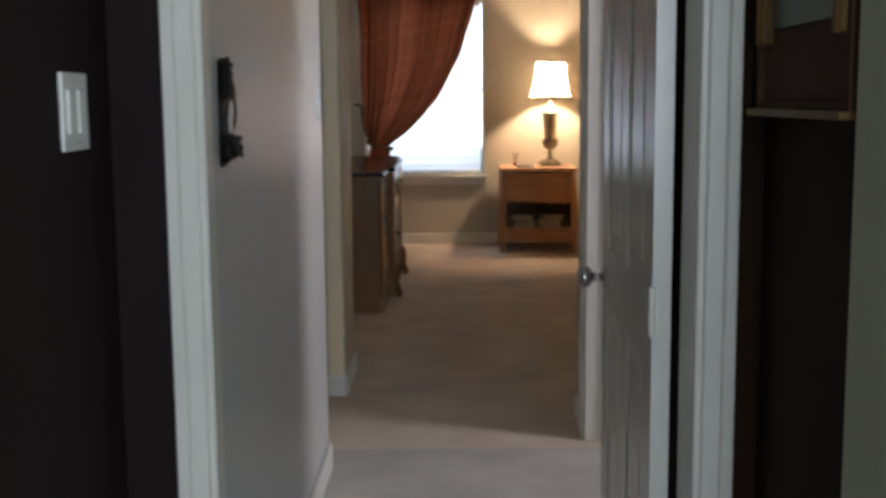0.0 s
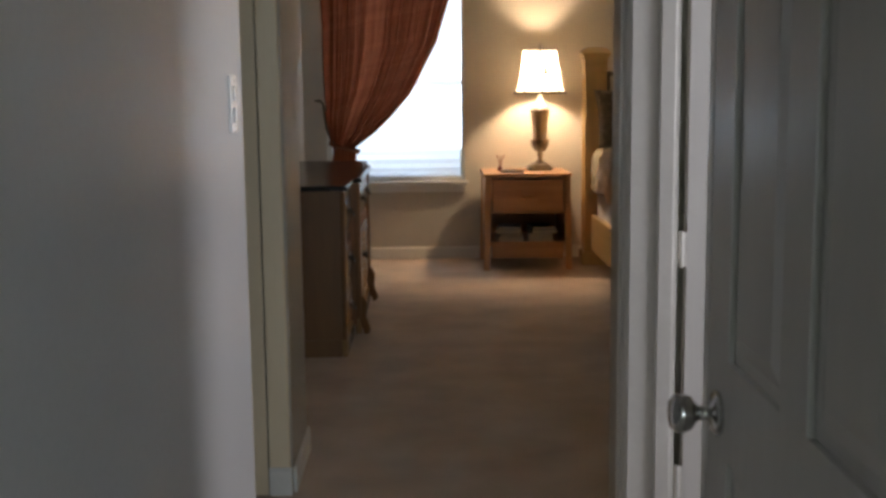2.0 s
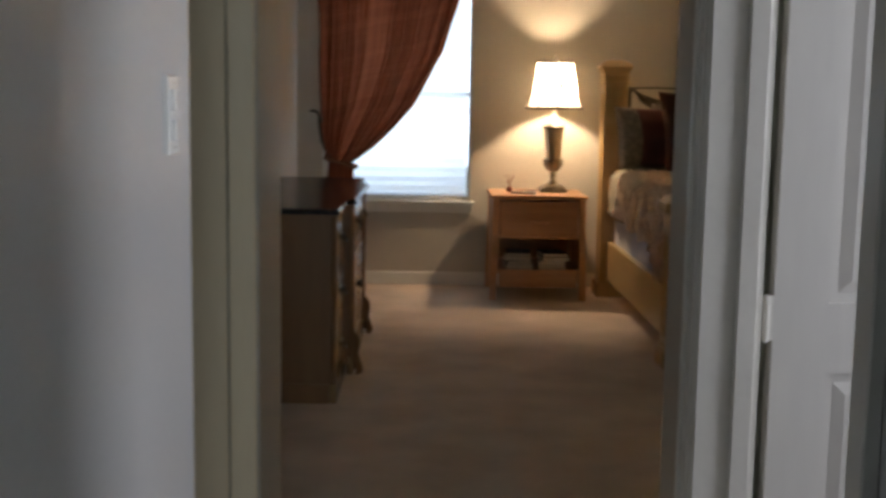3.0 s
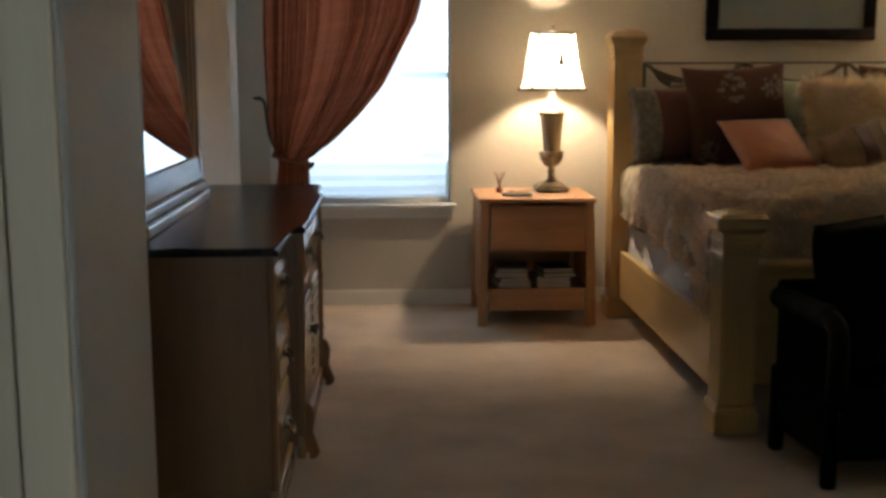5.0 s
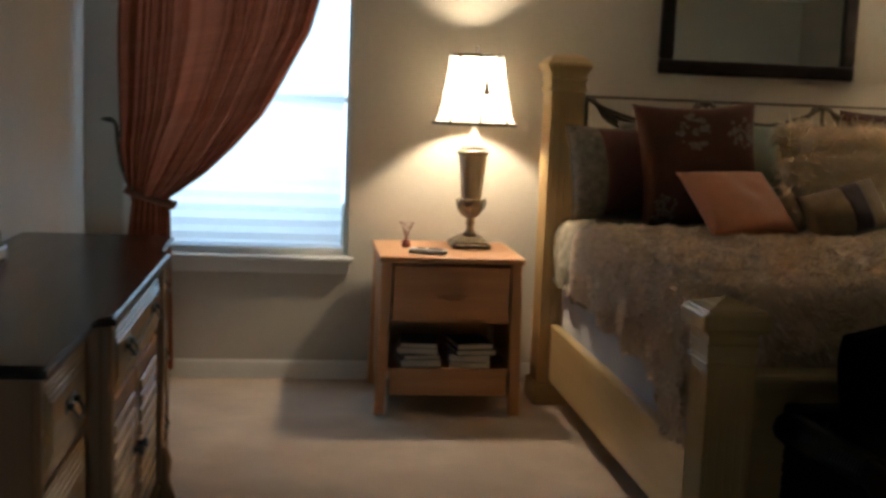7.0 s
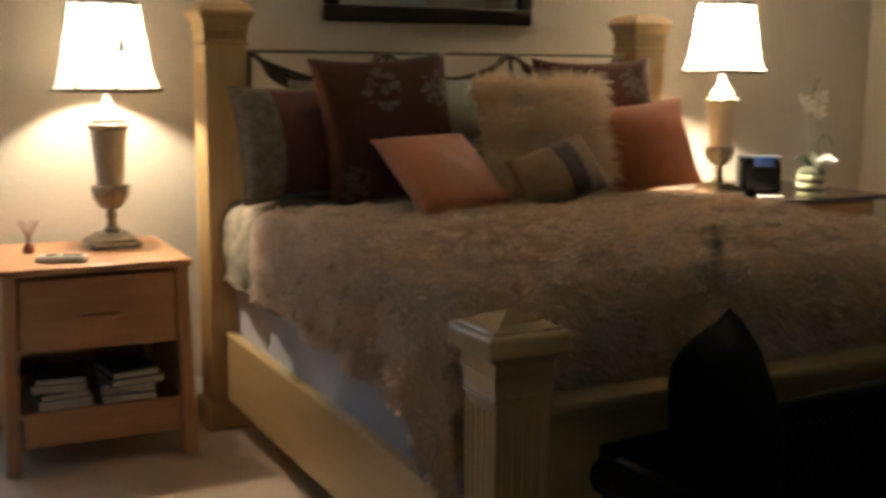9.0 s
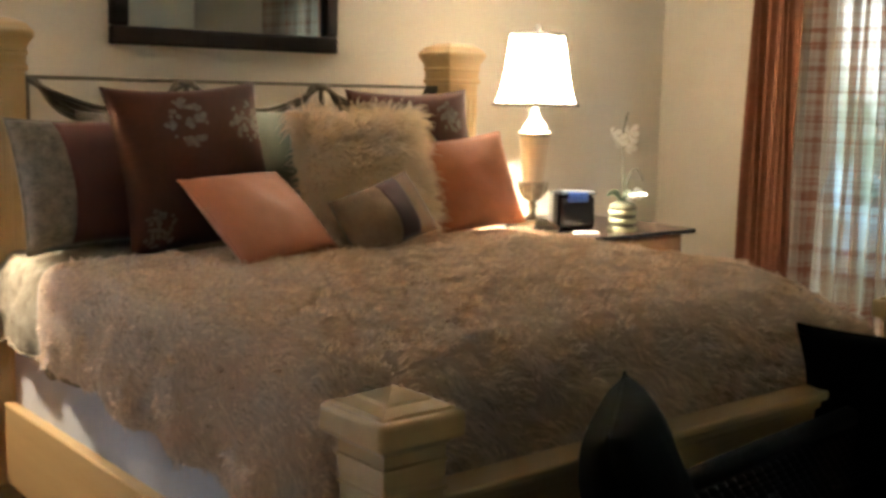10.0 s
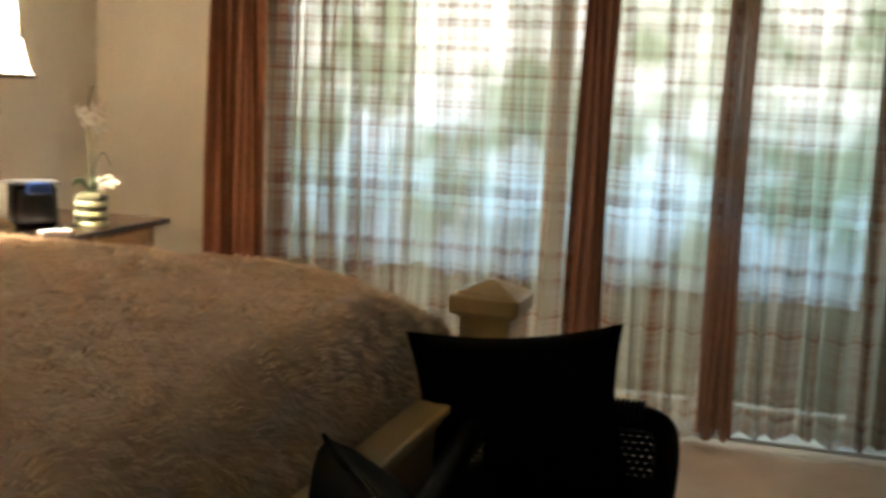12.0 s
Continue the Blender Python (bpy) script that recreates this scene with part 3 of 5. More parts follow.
# ---- window ----
win = tagged(thing("window_1", (0, 0, 0), "white sash window with a closed translucent shade", "window"), kind="structure")
for nm, b in (("frame_side", (WL, NY + 0.03, WB, WL + 0.04, NY + 0.12, WT)), ("frame_side", (WR - 0.022, NY + 0.03, WB, WR, NY + 0.12, WT)),
              ("frame_top", (WL + 0.04, NY + 0.03, WT - 0.04, WR - 0.022, NY + 0.12, WT)), ("frame_bottom", (WL + 0.04, NY + 0.03, WB, WR - 0.022, NY + 0.12, WB + 0.03))):
    part(nm, box(*b, bevel=0.004), M_TRIM, win)
part("meeting_rail", box(WL + 0.04, NY + 0.062, 1.325, WR - 0.022, NY + 0.092, 1.356, bevel=0.004), M_TRIM, win)
g = part("pane", box(WL + 0.04, NY + 0.098, WB + 0.03, WR - 0.022, NY + 0.102, WT - 0.04), M_GLASS, win)
g.visible_shadow = False
part("window_sill", box(WL - 0.07, NY - 0.048, WB - 0.022, WR + 0.028, NY + 0.03, WB - 0.001, bevel=0.006), M_TRIM, win, "white painted sill")
part("apron", box(WL - 0.04, NY - 0.016, WB - 0.085, WR + 0.010, NY - 0.0005, WB - 0.022, bevel=0.004), M_TRIM, win)
shade_rows = 44
bm = sheet(lambda u, v: Vector((WL + 0.045 + u * (WR - WL - 0.075), NY + 0.040 + 0.004 * (-1) ** round(v * shade_rows), WB + 0.032 + v * (WT - WB - 0.075))), 1, shade_rows)
cs = thing("cellular_shade", (0, 0, 0), "white pleated cellular shade closed over the window", "window shade")
part("fabric", bm, M_BLIND, cs, "glowing white pleated fabric")
part("bottom_rail", box(WL + 0.045, NY + 0.034, WB + 0.031, WR - 0.026, NY + 0.046, WB + 0.048, bevel=0.002), M_BLIND, cs)
part("head_rail", box(WL + 0.045, NY + 0.030, WT - 0.075, WR - 0.030, NY + 0.056, WT - 0.041, bevel=0.003), M_TRIM, cs)

# patio door behind the drapes
pd = tagged(thing("door_3", (0, 0, 0), "white framed glass patio door behind the drapes", "patio door"), kind="structure")
for y0, y1 in ((PY0, PY0 + 0.06), (6.58, 6.68), (PY1 - 0.06, PY1)):
    part("stile", box(EX + 0.03, y0, 0.0, EX + 0.10, y1, PZ, bevel=0.004), M_TRIM, pd)
for z0, z1 in ((0.0, 0.10), (PZ - 0.08, PZ)):
    part("rail", box(EX + 0.035, PY0 + 0.06, z0, EX + 0.095, PY1 - 0.06, z1, bevel=0.004), M_TRIM, pd)
part("threshold", box(EX - 0.13, PY0 - 0.3, 0.0, EX + 0.03, PY1, 0.016, bevel=0.004), M_TRIM, pd, "white door threshold")
for y0, y1 in ((PY0 + 0.06, 6.58), (6.68, PY1 - 0.06)):
    g = part("pane", box(EX + 0.062, y0, 0.10, EX + 0.067, y1, PZ - 0.08), M_GLASS, pd)
    g.visible_shadow = False


# ---- front room and hall things ----
def switch_plate(name, m, label, rocker):
    """A wall switch, its face towards local -y."""
    s = thing(name, m, label, "light switch")
    w = 0.058 if rocker else 0.036
    part("plate", box(-w, -0.006, -0.0595, w, 0, 0.0595, bevel=0.003), M_PLASTIC, s)
    if rocker:
        for x in (-0.023, 0.023):
            part("rocker", box(x - 0.017, -0.010, -0.034, x + 0.017, -0.006, 0.034, bevel=0.002), M_PLASTIC, s)
    else:
        for z in (0.022, -0.022):
            part("toggle", box(-0.015, -0.012, z - 0.016, 0.015, -0.006, z + 0.016, bevel=0.003), M_PLASTIC, s)
    for z in (-0.047, 0.047):
        part("screw", lathe([(0.003, 0), (0.003, 0.0015)], 10, at=(0, -0.0075, z)), M_NICKEL, s)
    return s


switch_plate("light_switch", pose(-0.10, 0.758, 1.25, 0, 0, 90), "white double rocker switch on the dark aubergine wall", True)
switch_plate("light_switch", pose(0.045, 2.635, 1.255, 0, 0, 90), "white double switch on the pale hall wall", False)

pf = thing("picture_frame", pose(1.01, 0.925, 1.245, 0, 0, -90), "gilt wooden picture frame with a brown mat on the dark wall", "picture")
W2, H2 = 0.45, 0.62
for b in ((0, -0.026, 0.0, 0.018, 0, H2), (W2 - 0.018, -0.026, 0.0, W2, 0, H2), (0.018, -0.026, 0.0, W2 - 0.018, 0, 0.010), (0.018, -0.026, H2 - 0.012, W2 - 0.018, 0, H2)):
    part("frame_side", box(*b, bevel=0.003), M_MATB, pf, "dark wooden outer edge")
for b in ((0.018, -0.034, 0.10, 0.060, -0.004, H2 - 0.012), (W2 - 0.060, -0.034, 0.10, W2 - 0.018, -0.004, H2 - 0.012)):
    g = part("gilt_stile", box(*b, bevel=0.006), M_GILT, pf, "gilt upright moulding")
    part("bead", tube([(b[3] - 0.006, -0.036, 0.10), (b[3] - 0.006, -0.036, H2 - 0.014)], 0.005, 8), M_GILT, g)
part("mat", box(0.018, -0.014, 0.010, W2 - 0.018, -0.002, H2 - 0.012), M_MATB, pf, "brown picture mat")
part("print", box(0.070, -0.018, 0.125, W2 - 0.070, -0.0145, H2 - 0.06), M_ART, pf, "dull green print")
part("ledge", box(-0.004, -0.040, -0.012, W2 + 0.004, 0, 0.0, bevel=0.003), M_GILT, pf, "narrow gilt ledge")

# carved ornament on the hall wall
orn = thing("wall_ornament", pose(0.045, 1.160, 1.14, 0, 0, 90) @ Matrix.Diagonal((1.45, 0.45, 0.98, 1)), "black carved wooden wall sconce with a silvery glass tube", "wall sconce")
bm = box(-0.020, -0.010, 0.0, 0.020, 0, 0.205, bevel=0.004)
for z, r in ((0.012, 0.020), (0.035, 0.030), (0.20, 0.024)):
    lathe([(r * 0.3, -0.006), (r, 0), (r * 0.3, 0.008)], 14, bm, (0, -0.014, z))
part("back_plate", bm, M_CARVED, orn)
bm = lathe([(0.010, 0.015), (0.030, 0.022), (0.036, 0.034), (0.030, 0.044), (0.040, 0.052), (0.040, 0.058), (0.012, 0.062)], 20, at=(0.0, -0.042, 0))
for k in range(9):
    a = k / 9 * 2 * math.pi
    lathe([(0.002, -0.008), (0.007, 0), (0.002, 0.008)], 8, bm, (0.037 * math.cos(a), -0.042 + 0.037 * math.sin(a), 0.030 + 0.008 * math.sin(3 * a)))
part("bracket", bm, M_CARVED, orn, smooth=True)
bm = lathe([(0.010, 0.062), (0.012, 0.066), (0.012, 0.128), (0.010, 0.132)], 16, at=(0, -0.036, 0))
part("glass_tube", bm, plain("silvered_glass", (0.8, 0.8, 0.8), 0.08, 0.9), orn, "silvery glass tube", smooth=True)
bm = bmesh.new()
for s in (-1, 1):
    tube(curve([(s * 0.016, -0.03, 0.060), (s * 0.030, -0.04, 0.090), (s * 0.022, -0.045, 0.125), (s * 0.010, -0.04, 0.140)], 5), 0.006, 8, bm)
part("side_scroll", bm, M_CARVED, orn, smooth=True)
bm = lathe([(0.020, 0.130), (0.028, 0.140), (0.024, 0.158), (0.016, 0.166), (0.020, 0.176), (0.013, 0.188), (0.022, 0.193), (0.022, 0.197), (0.010, 0.202), (0.007, 0.210)], 18, at=(0.0, -0.034, 0))
part("crown", bm, M_CARVED, orn, smooth=True)


# ---- bedroom: curtains ----
LEFT = ((2.30, -0.36), (1.75, -0.305), (1.10, -0.30), (0.95, -0.275), (0.86, -0.245))
RIGHT = ((2.30, 0.73), (2.0, 0.665), (1.76, 0.585), (1.605, 0.545), (1.38, 0.43), (1.24, 0.35), (1.09, 0.215), (0.96, 0.075), (0.86, -0.065))


def at_height(rows, z):
    for (z0, x0), (z1, x1) in zip(rows, rows[1:]):
        if z >= z1:
            k = (z - z0) / (z1 - z0)
            return x0 + (x1 - x0) * k
    return rows[-1][1]


def tied(u, v):
    z = 2.30 - v * 1.44
    a, b = at_height(LEFT, z), at_height(RIGHT, z)
    w = b - a
    x = a + u * w
    spread = min(1.0, w)
    q = u + 0.05 * math.sin(u * 7.3 + 0.4) + 0.03 * math.sin(u * 17 + 2)
    ph = q * 7 * 2 * math.pi
    fold = math.sin(ph) + 0.45 * math.sin(2.1 * ph + 1.3 + 1.2 * v) + 0.22 * math.sin(4.3 * ph + 3 * v)
    y = NY - 0.125 + (0.014 + 0.030 * spread) * fold + 0.012 * math.sin(ph * 0.37 + v * 4) - 0.045 * math.sin(math.pi * u) * v
    x += 0.008 * math.sin(9 * v + 5 * u) * spread
    z2 = z + 0.05 * u * (1 - v) - 0.012 * math.sin(u * 11) * v
    return Vector((x, y, z2))


cur = thing("curtain", (0, 0, 0), "rust red plaid curtain swept aside and tied at the window", "curtain")
part("drape", sheet(tied, 220, 70, uv=lambda u, v: (u * 2.4, v * 2.2 + 0.25 * u)), M_RUST, cur, smooth=True)


def tail(u, v):
    z = 0.87 - v * 0.80
    w = 0.17 + 0.10 * v
    x = -0.155 + (u - 0.5) * w - 0.03 * v
    return Vector((x, NY - 0.115 + (0.016 + 0.012 * v) * math.sin(u * 7 * 2 * math.pi), z))


part("tail", sheet(tail, 70, 24, uv=lambda u, v: (u * 2.4, 2.8 + v * 1.4)), M_RUST, cur, smooth=True)
bm = bmesh.new()
tube([(-0.255 + 0.20 * (0.5 - 0.5 * math.cos(a)), NY - 0.115 - 0.060 * math.sin(a), 0.865 + 0.03 * math.cos(a)) for a in [k / 16 * 2 * math.pi for k in range(17)]], 0.013, 8, bm, flat=2.0)
part("tie_band", bm, M_RUST2, cur, "rust fabric tie-back", smooth=True)
hb = thing("curtain_holdback", (0.035, 0, 0), "dark iron curtain holdback with a leaf finial", "curtain holdback")
bm = tube(curve([(-0.25, NY - 0.15, 0.86), (-0.31, NY - 0.15, 0.98), (-0.335, NY - 0.14, 1.10), (-0.35, NY - 0.13, 1.20), (-0.41, NY - 0.11, 1.215)], 6), [0.009] * 20 + [0.012, 0.012, 0.010, 0.008, 0.005], 8)
part("arm", bm, M_BRONZE, hb, smooth=True)
part("leaf", tube(curve([(-0.345, NY - 0.13, 1.13), (-0.31, NY - 0.14, 1.17), (-0.32, NY - 0.13, 1.21)], 6), [0.004, 0.008, 0.012, 0.014, 0.014, 0.013, 0.012, 0.011, 0.010, 0.008, 0.006, 0.004, 0.002], 8, flat=0.4), M_BRONZE, hb, smooth=True)
part("rose", lathe([(0.02, 0), (0.02, 0.008), (0.01, 0.014)], 16, at=(-0.33, NY - 0.012, 1.0)), M_BRONZE, hb)
rod = thing("curtain_rod", (0, 0, 0), "dark iron curtain rod above the window", "curtain rod")
part("pole", tube([(-0.45, NY - 0.085, 2.33), (0.95, NY - 0.085, 2.33)], 0.012, 12), M_BRONZE, rod)
for x in (-0.44, 0.93):
    part("bracket", box(x - 0.01, NY - 0.09, 2.31, x + 0.01, NY, 2.35, bevel=0.002), M_BRONZE, rod)

CX = 5.13


def drape(name, y0, y1, material, label, waves, amp, seed, flare=0.0, cx=CX, z0=0.028, group="drapes across the patio door"):
    """A hanging panel from y0 to y1 along the east wall."""
    rnd = random.Random(seed)
    p = [rnd.uniform(0, 6.28) for _ in range(4)]

    def f(u, v):
        z = z0 + v * (2.30 - z0) + (0.012 * math.sin(u * 17 + p[0]) if v == 0 else 0)
        k = 1 + flare * (1 - v)
        mid = (y0 + y1) / 2
        ph = u * waves * 2 * math.pi + 0.9 * math.sin(u * 5 + p[1]) + 0.25 * math.sin(3 * v + p[2])
        x = cx + amp * (0.7 + 0.3 * math.sin(u * 4 + p[3])) * math.sin(ph) + 0.012 * math.sin(2.3 * ph + p[2])
        y = mid + (y0 + u * (y1 - y0) - mid) * k + 0.012 * math.sin(ph * 0.5 + 5 * v)
        return Vector((x, y, z))

    c = thing(name, (0, 0, 0), label, "curtain", group)
    n = max(24, int(waves * 14))
    part("panel", sheet(f, n, 30, uv=lambda u, v: (abs(y1 - y0) * 1.5 * u + seed * 1.37, v * 2.3)), material, c, smooth=True)
    for k in range(max(2, int(waves / 2))):
        yy = y0 + (k + 0.5) * (y1 - y0) / max(2, int(waves / 2))
        b = tube([(cx + 0.028 * math.cos(a), yy, 2.31 + 0.028 * math.sin(a)) for a in [i / 12 * 2 * math.pi for i in range(13)]], 0.003, 6)
        part("ring", b, M_BRONZE, c)
    return c


drape("rust_drape", 8.12, 7.86, M_RUST2, "rust brown drape panel beside the patio door", 4, 0.030, 1, flare=0.20, cx=CX - 0.02)
drape("plaid_sheer", 7.90, 7.20, M_PLAID, "cream and rust plaid sheer panel lit from outside", 11, 0.052, 2, cx=CX + 0.02)
drape("plaid_sheer", 7.22, 6.46, M_PLAID, "cream and rust plaid sheer panel lit from outside", 8, 0.048, 3, cx=CX + 0.02)
drape("rust_drape", 6.49, 6.35, M_RUST2, "narrow rust brown drape between sheer panels", 2, 0.024, 4, cx=CX - 0.03, flare=0.15)
drape("plaid_sheer", 6.38, 5.88, M_PLAID, "cream and rust plaid sheer panel lit from outside", 6, 0.042, 5, cx=CX + 0.02)
drape("rust_drape", 5.93, 5.83, M_RUST3, "narrow rust sheer fold between panels", 2, 0.022, 6, cx=CX - 0.02, flare=0.4)
drape("cool_plaid_sheer", 5.88, 4.95, M_PLAID2, "pale cool plaid sheer panel lit from outside", 10, 0.044, 7, cx=CX + 0.02, z0=0.050)
rod = thing("curtain_rod", (0, 0, 0), "dark iron curtain rod above the patio door", "curtain rod")
part("pole", tube([(CX, 4.85, 2.34), (CX, 8.30, 2.34)], 0.014, 12), M_BRONZE, rod)
for y in (4.9, 6.1, 8.25):
    part("bracket", box(CX - 0.01, y - 0.01, 2.32, EX, y + 0.01, 2.36, bevel=0.002), M_BRONZE, rod)


# ---- dresser with its mirror ----
DX0, DXE, DXC = -0.455, 0.062, 0.098      # back, end front, centre front
Y0, Y1, YA, YB, DT = 5.61, 7.62, 6.14, 7.15, 0.835
drs = thing("dresser", (0, 0, 0), "long antique pine dresser with a dark polished top", "dresser")
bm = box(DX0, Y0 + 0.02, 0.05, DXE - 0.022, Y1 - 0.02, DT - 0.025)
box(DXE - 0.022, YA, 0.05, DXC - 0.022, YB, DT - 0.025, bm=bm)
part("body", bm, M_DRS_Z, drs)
bm = bmesh.new()
prof = [(DX0, Y0), (DXE + 0.012, Y0), (DXE + 0.012, YA - 0.06), (DXE + 0.030, YA - 0.045), (DXC + 0.018, YA - 0.03), (DXC + 0.018, YB + 0.03), (DXE + 0.030, YB + 0.045), (DXE + 0.012, YB + 0.06), (DXE + 0.012, Y1), (DX0, Y1)]
lo = [bm.verts.new((x, y, DT - 0.024)) for x, y in prof]
hi = [bm.verts.new((x, y, DT)) for x, y in prof]
bm.faces.new(hi)
bm.faces.new(lo[::-1])
for i in range(len(prof)):
    bm.faces.new((lo[i], lo[(i + 1) % len(prof)], hi[(i + 1) % len(prof)], hi[i]))
bmesh.ops.bevel(bm, geom=[e for e in bm.edges if abs(e.verts[0].co.z - e.verts[1].co.z) < 1e-5 and e.verts[0].co.z > DT - 0.01], offset=0.008, segments=3, affect="EDGES")
part("top", bm, M_DKTOP, drs, "dark polished dresser top")
for y0, y1, x in ((Y0, YA - 0.035, DXE), (YB + 0.035, Y1, DXE), (YA, YB, DXC)):
    part("plinth", box(x - 0.030, y0 + 0.01, 0.0, x, y1 - 0.01, 0.085, bevel=0.008), M_DRS_Y, drs)
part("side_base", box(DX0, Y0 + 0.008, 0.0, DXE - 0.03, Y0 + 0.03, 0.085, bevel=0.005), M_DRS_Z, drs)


def bail_pull(parent, x, y, z):
    """A bronze drop handle, facing +x."""
    b = box(x, y - 0.045, z - 0.014, x + 0.003, y + 0.045, z + 0.014, bevel=0.001)
    for s in (-1, 1):
        lathe([(0.008, -0.006), (0.008, 0.006)], 10, b, (x + 0.008, y + s * 0.034, z))
    tube(curve([(x + 0.010, y - 0.034, z), (x + 0.022, y - 0.030, z - 0.022), (x + 0.024, y, z - 0.030), (x + 0.022, y + 0.030, z - 0.022), (x + 0.010, y + 0.034, z)], 5), 0.0035, 8, b)
    part("handle", b, M_BRONZE, parent, "bronze drop handle", smooth=True)


def drawer(x, y0, y1, z0, z1, pulls):
    d = part("drawer", box(x - 0.02, y0, z0, x + 0.006, y1, z1, bevel=0.005), M_DRS_Y, drs)
    b = bmesh.new()
    for k in range(4):
        w = 0.014 + 0.013 * k
        box(x + 0.005, y0 + w, z0 + w, x + 0.009 + 0.003 * k, y1 - w, z1 - w, bevel=0.002, bm=b, seg=1)
    part("raised_panel", b, M_DRS_Y, d)
    for yy in pulls:
        bail_pull(d, x + 0.018, yy, (z0 + z1) / 2 + 0.01)


for y0, y1 in ((Y0 + 0.04, YA - 0.05), (YB + 0.05, Y1 - 0.04)):
    for z0, z1 in ((0.10, 0.325), (0.34, 0.565), (0.58, 0.795)):
        drawer(DXE - 0.018, y0, y1, z0, z1, ((y0 + y1) / 2,))
drawer(DXC - 0.018, YA + 0.06, YB - 0.06, 0.60, 0.795, (YA + 0.26, YB - 0.26))
for y0, y1, kn in ((YA + 0.06, (YA + YB) / 2 - 0.004, -1), ((YA + YB) / 2 + 0.004, YB - 0.06, 1)):
    d = part("cabinet_door", box(DXC - 0.038, y0, 0.10, DXC - 0.014, y1, 0.585, bevel=0.005), M_DRS_Z, drs)
    b = bmesh.new()
    for k in range(9):
        z = 0.155 + k * 0.043
        box(DXC - 0.016, y0 + 0.06, z, DXC - 0.006, y1 - 0.06, z + 0.034, bevel=0.004, bm=b, seg=1)
    part("louvre_panel", b, M_DRS_Y, d)
    yy = y1 - 0.03 if kn < 0 else y0 + 0.03
    b = lathe([(0.006, 0), (0.006, 0.012), (0.015, 0.018), (0.015, 0.026), (0.006, 0.030)], 14)
    bmesh.ops.rotate(b, verts=b.verts[:], cent=(0, 0, 0), matrix=Matrix.Rotation(radians(90), 3, "Y"))
    bmesh.ops.translate(b, verts=b.verts[:], vec=(DXC - 0.014, yy, 0.36))
    part("knob", b, M_BRONZE, d, "dark round knob", smooth=True)
for y in (YA + 0.025, YB - 0.025):
    b = box(DXC - 0.028, y - 0.028, 0.085, DXC + 0.004, y + 0.028, DT - 0.027, bevel=0.010)
    tube(curve([(DXC - 0.006, y, 0.20), (DXC + 0.010, y, 0.16), (DXC + 0.004, y, 0.10), (DXC + 0.016, y, 0.055), (DXC + 0.026, y, 0.022), (DXC + 0.012, y, 0.020)], 5), 0.022, 10, b)
    part("pilaster", b, M_DRS_Z, drs, "carved pilaster with a scroll foot")
for y in (Y0 + 0.02, Y1 - 0.02):
    b = box(DXE - 0.024, y - 0.018, 0.085, DXE - 0.002, y + 0.018, DT - 0.027, bevel=0.008)
    part("corner_post", b, M_DRS_Z, drs)

mir = thing("dresser_mirror", (0, 0, 0), "pine framed mirror standing on the dresser", "mirror")
MX, MA, MB, MT = -0.372, 5.80, 6.96, 1.86
for y0, y1 in ((MA, MA + 0.15), (MB - 0.15, MB)):
    b = box(MX - 0.055, y0, DT + 0.10, MX - 0.012, y1, MT, bevel=0.006)
    box(MX - 0.02, y0 + 0.025, DT + 0.12, MX, y1 - 0.025, MT - 0.02, bevel=0.008, bm=b)
    box(MX - 0.015, y0 + 0.05, DT + 0.12, MX + 0.010, y1 - 0.05, MT - 0.02, bevel=0.008, bm=b)
    part("side_rail", b, M_DRS_Z, mir)
part("base_moulding", box(MX - 0.055, MA - 0.01, DT, MX + 0.035, MB + 0.01, DT + 0.045, bevel=0.01), M_DRS_Y, mir)
part("ogee_moulding", box(MX - 0.055, MA, DT + 0.043, MX + 0.022, MB, DT + 0.088, bevel=0.012), M_DRS_Y, mir)
part("bottom_rail", box(MX - 0.055, MA, DT + 0.086, MX + 0.008, MB, DT + 0.19, bevel=0.010), M_DRS_Y, mir)
part("top_rail", box(MX - 0.055, MA - 0.02, MT - 0.03, MX + 0.02, MB + 0.02, MT + 0.10, bevel=0.012), M_DRS_Y, mir)
gl = part("glass", box(-0.004, MA + 0.13, 0.0, 0.004, MB - 0.13, MT - DT - 0.19), M_MIRROR, mir, "clear mirror glass")
gl.matrix_basis = pose(MX - 0.004, 0, DT + 0.17, 0, -4.6, 0)
part("backing", box(MX - 0.088, MA + 0.02, DT + 0.02, MX - 0.082, MB - 0.02, MT), M_BLACKF, mir)

# ---- nightstand and lamps ----
nsx0, nsx1, nsy0, nsy1, nst = 0.872, 1.478, 8.235, 8.80, 0.692
ns = thing("nightstand", (0, 0, 0), "maple nightstand with one drawer and an open shelf", "nightstand")
part("top", box(nsx0 - 0.012, nsy0 - 0.012, nst - 0.026, nsx1 + 0.012, nsy1, nst, bevel=0.006), M_OAK_X, ns)
for x in (nsx0, nsx1 - 0.046):
    for y in (nsy0, nsy1 - 0.046):
        s = -1 if x == nsx0 else 1
        b = box(x, y, 0.0, x + 0.046, y + 0.046, nst - 0.026, bevel=0.004)
        for v in b.verts:
            k = max(0.0, 0.14 - v.co.z) / 0.14
            v.co.x += s * 0.016 * k
            v.co.y += (-1 if y == nsy0 else 1) * 0.010 * k
        part("leg", b, M_OAK_Z, ns)
for x in (nsx0 + 0.006, nsx1 - 0.024):
    part("side_panel", box(x, nsy0 + 0.046, 0.10, x + 0.018, nsy1 - 0.046, nst - 0.026), M_OAK_Z, ns)
part("back_panel", box(nsx0 + 0.046, nsy1 - 0.022, 0.10, nsx1 - 0.046, nsy1 - 0.008, nst - 0.026), M_OAK_X, ns)
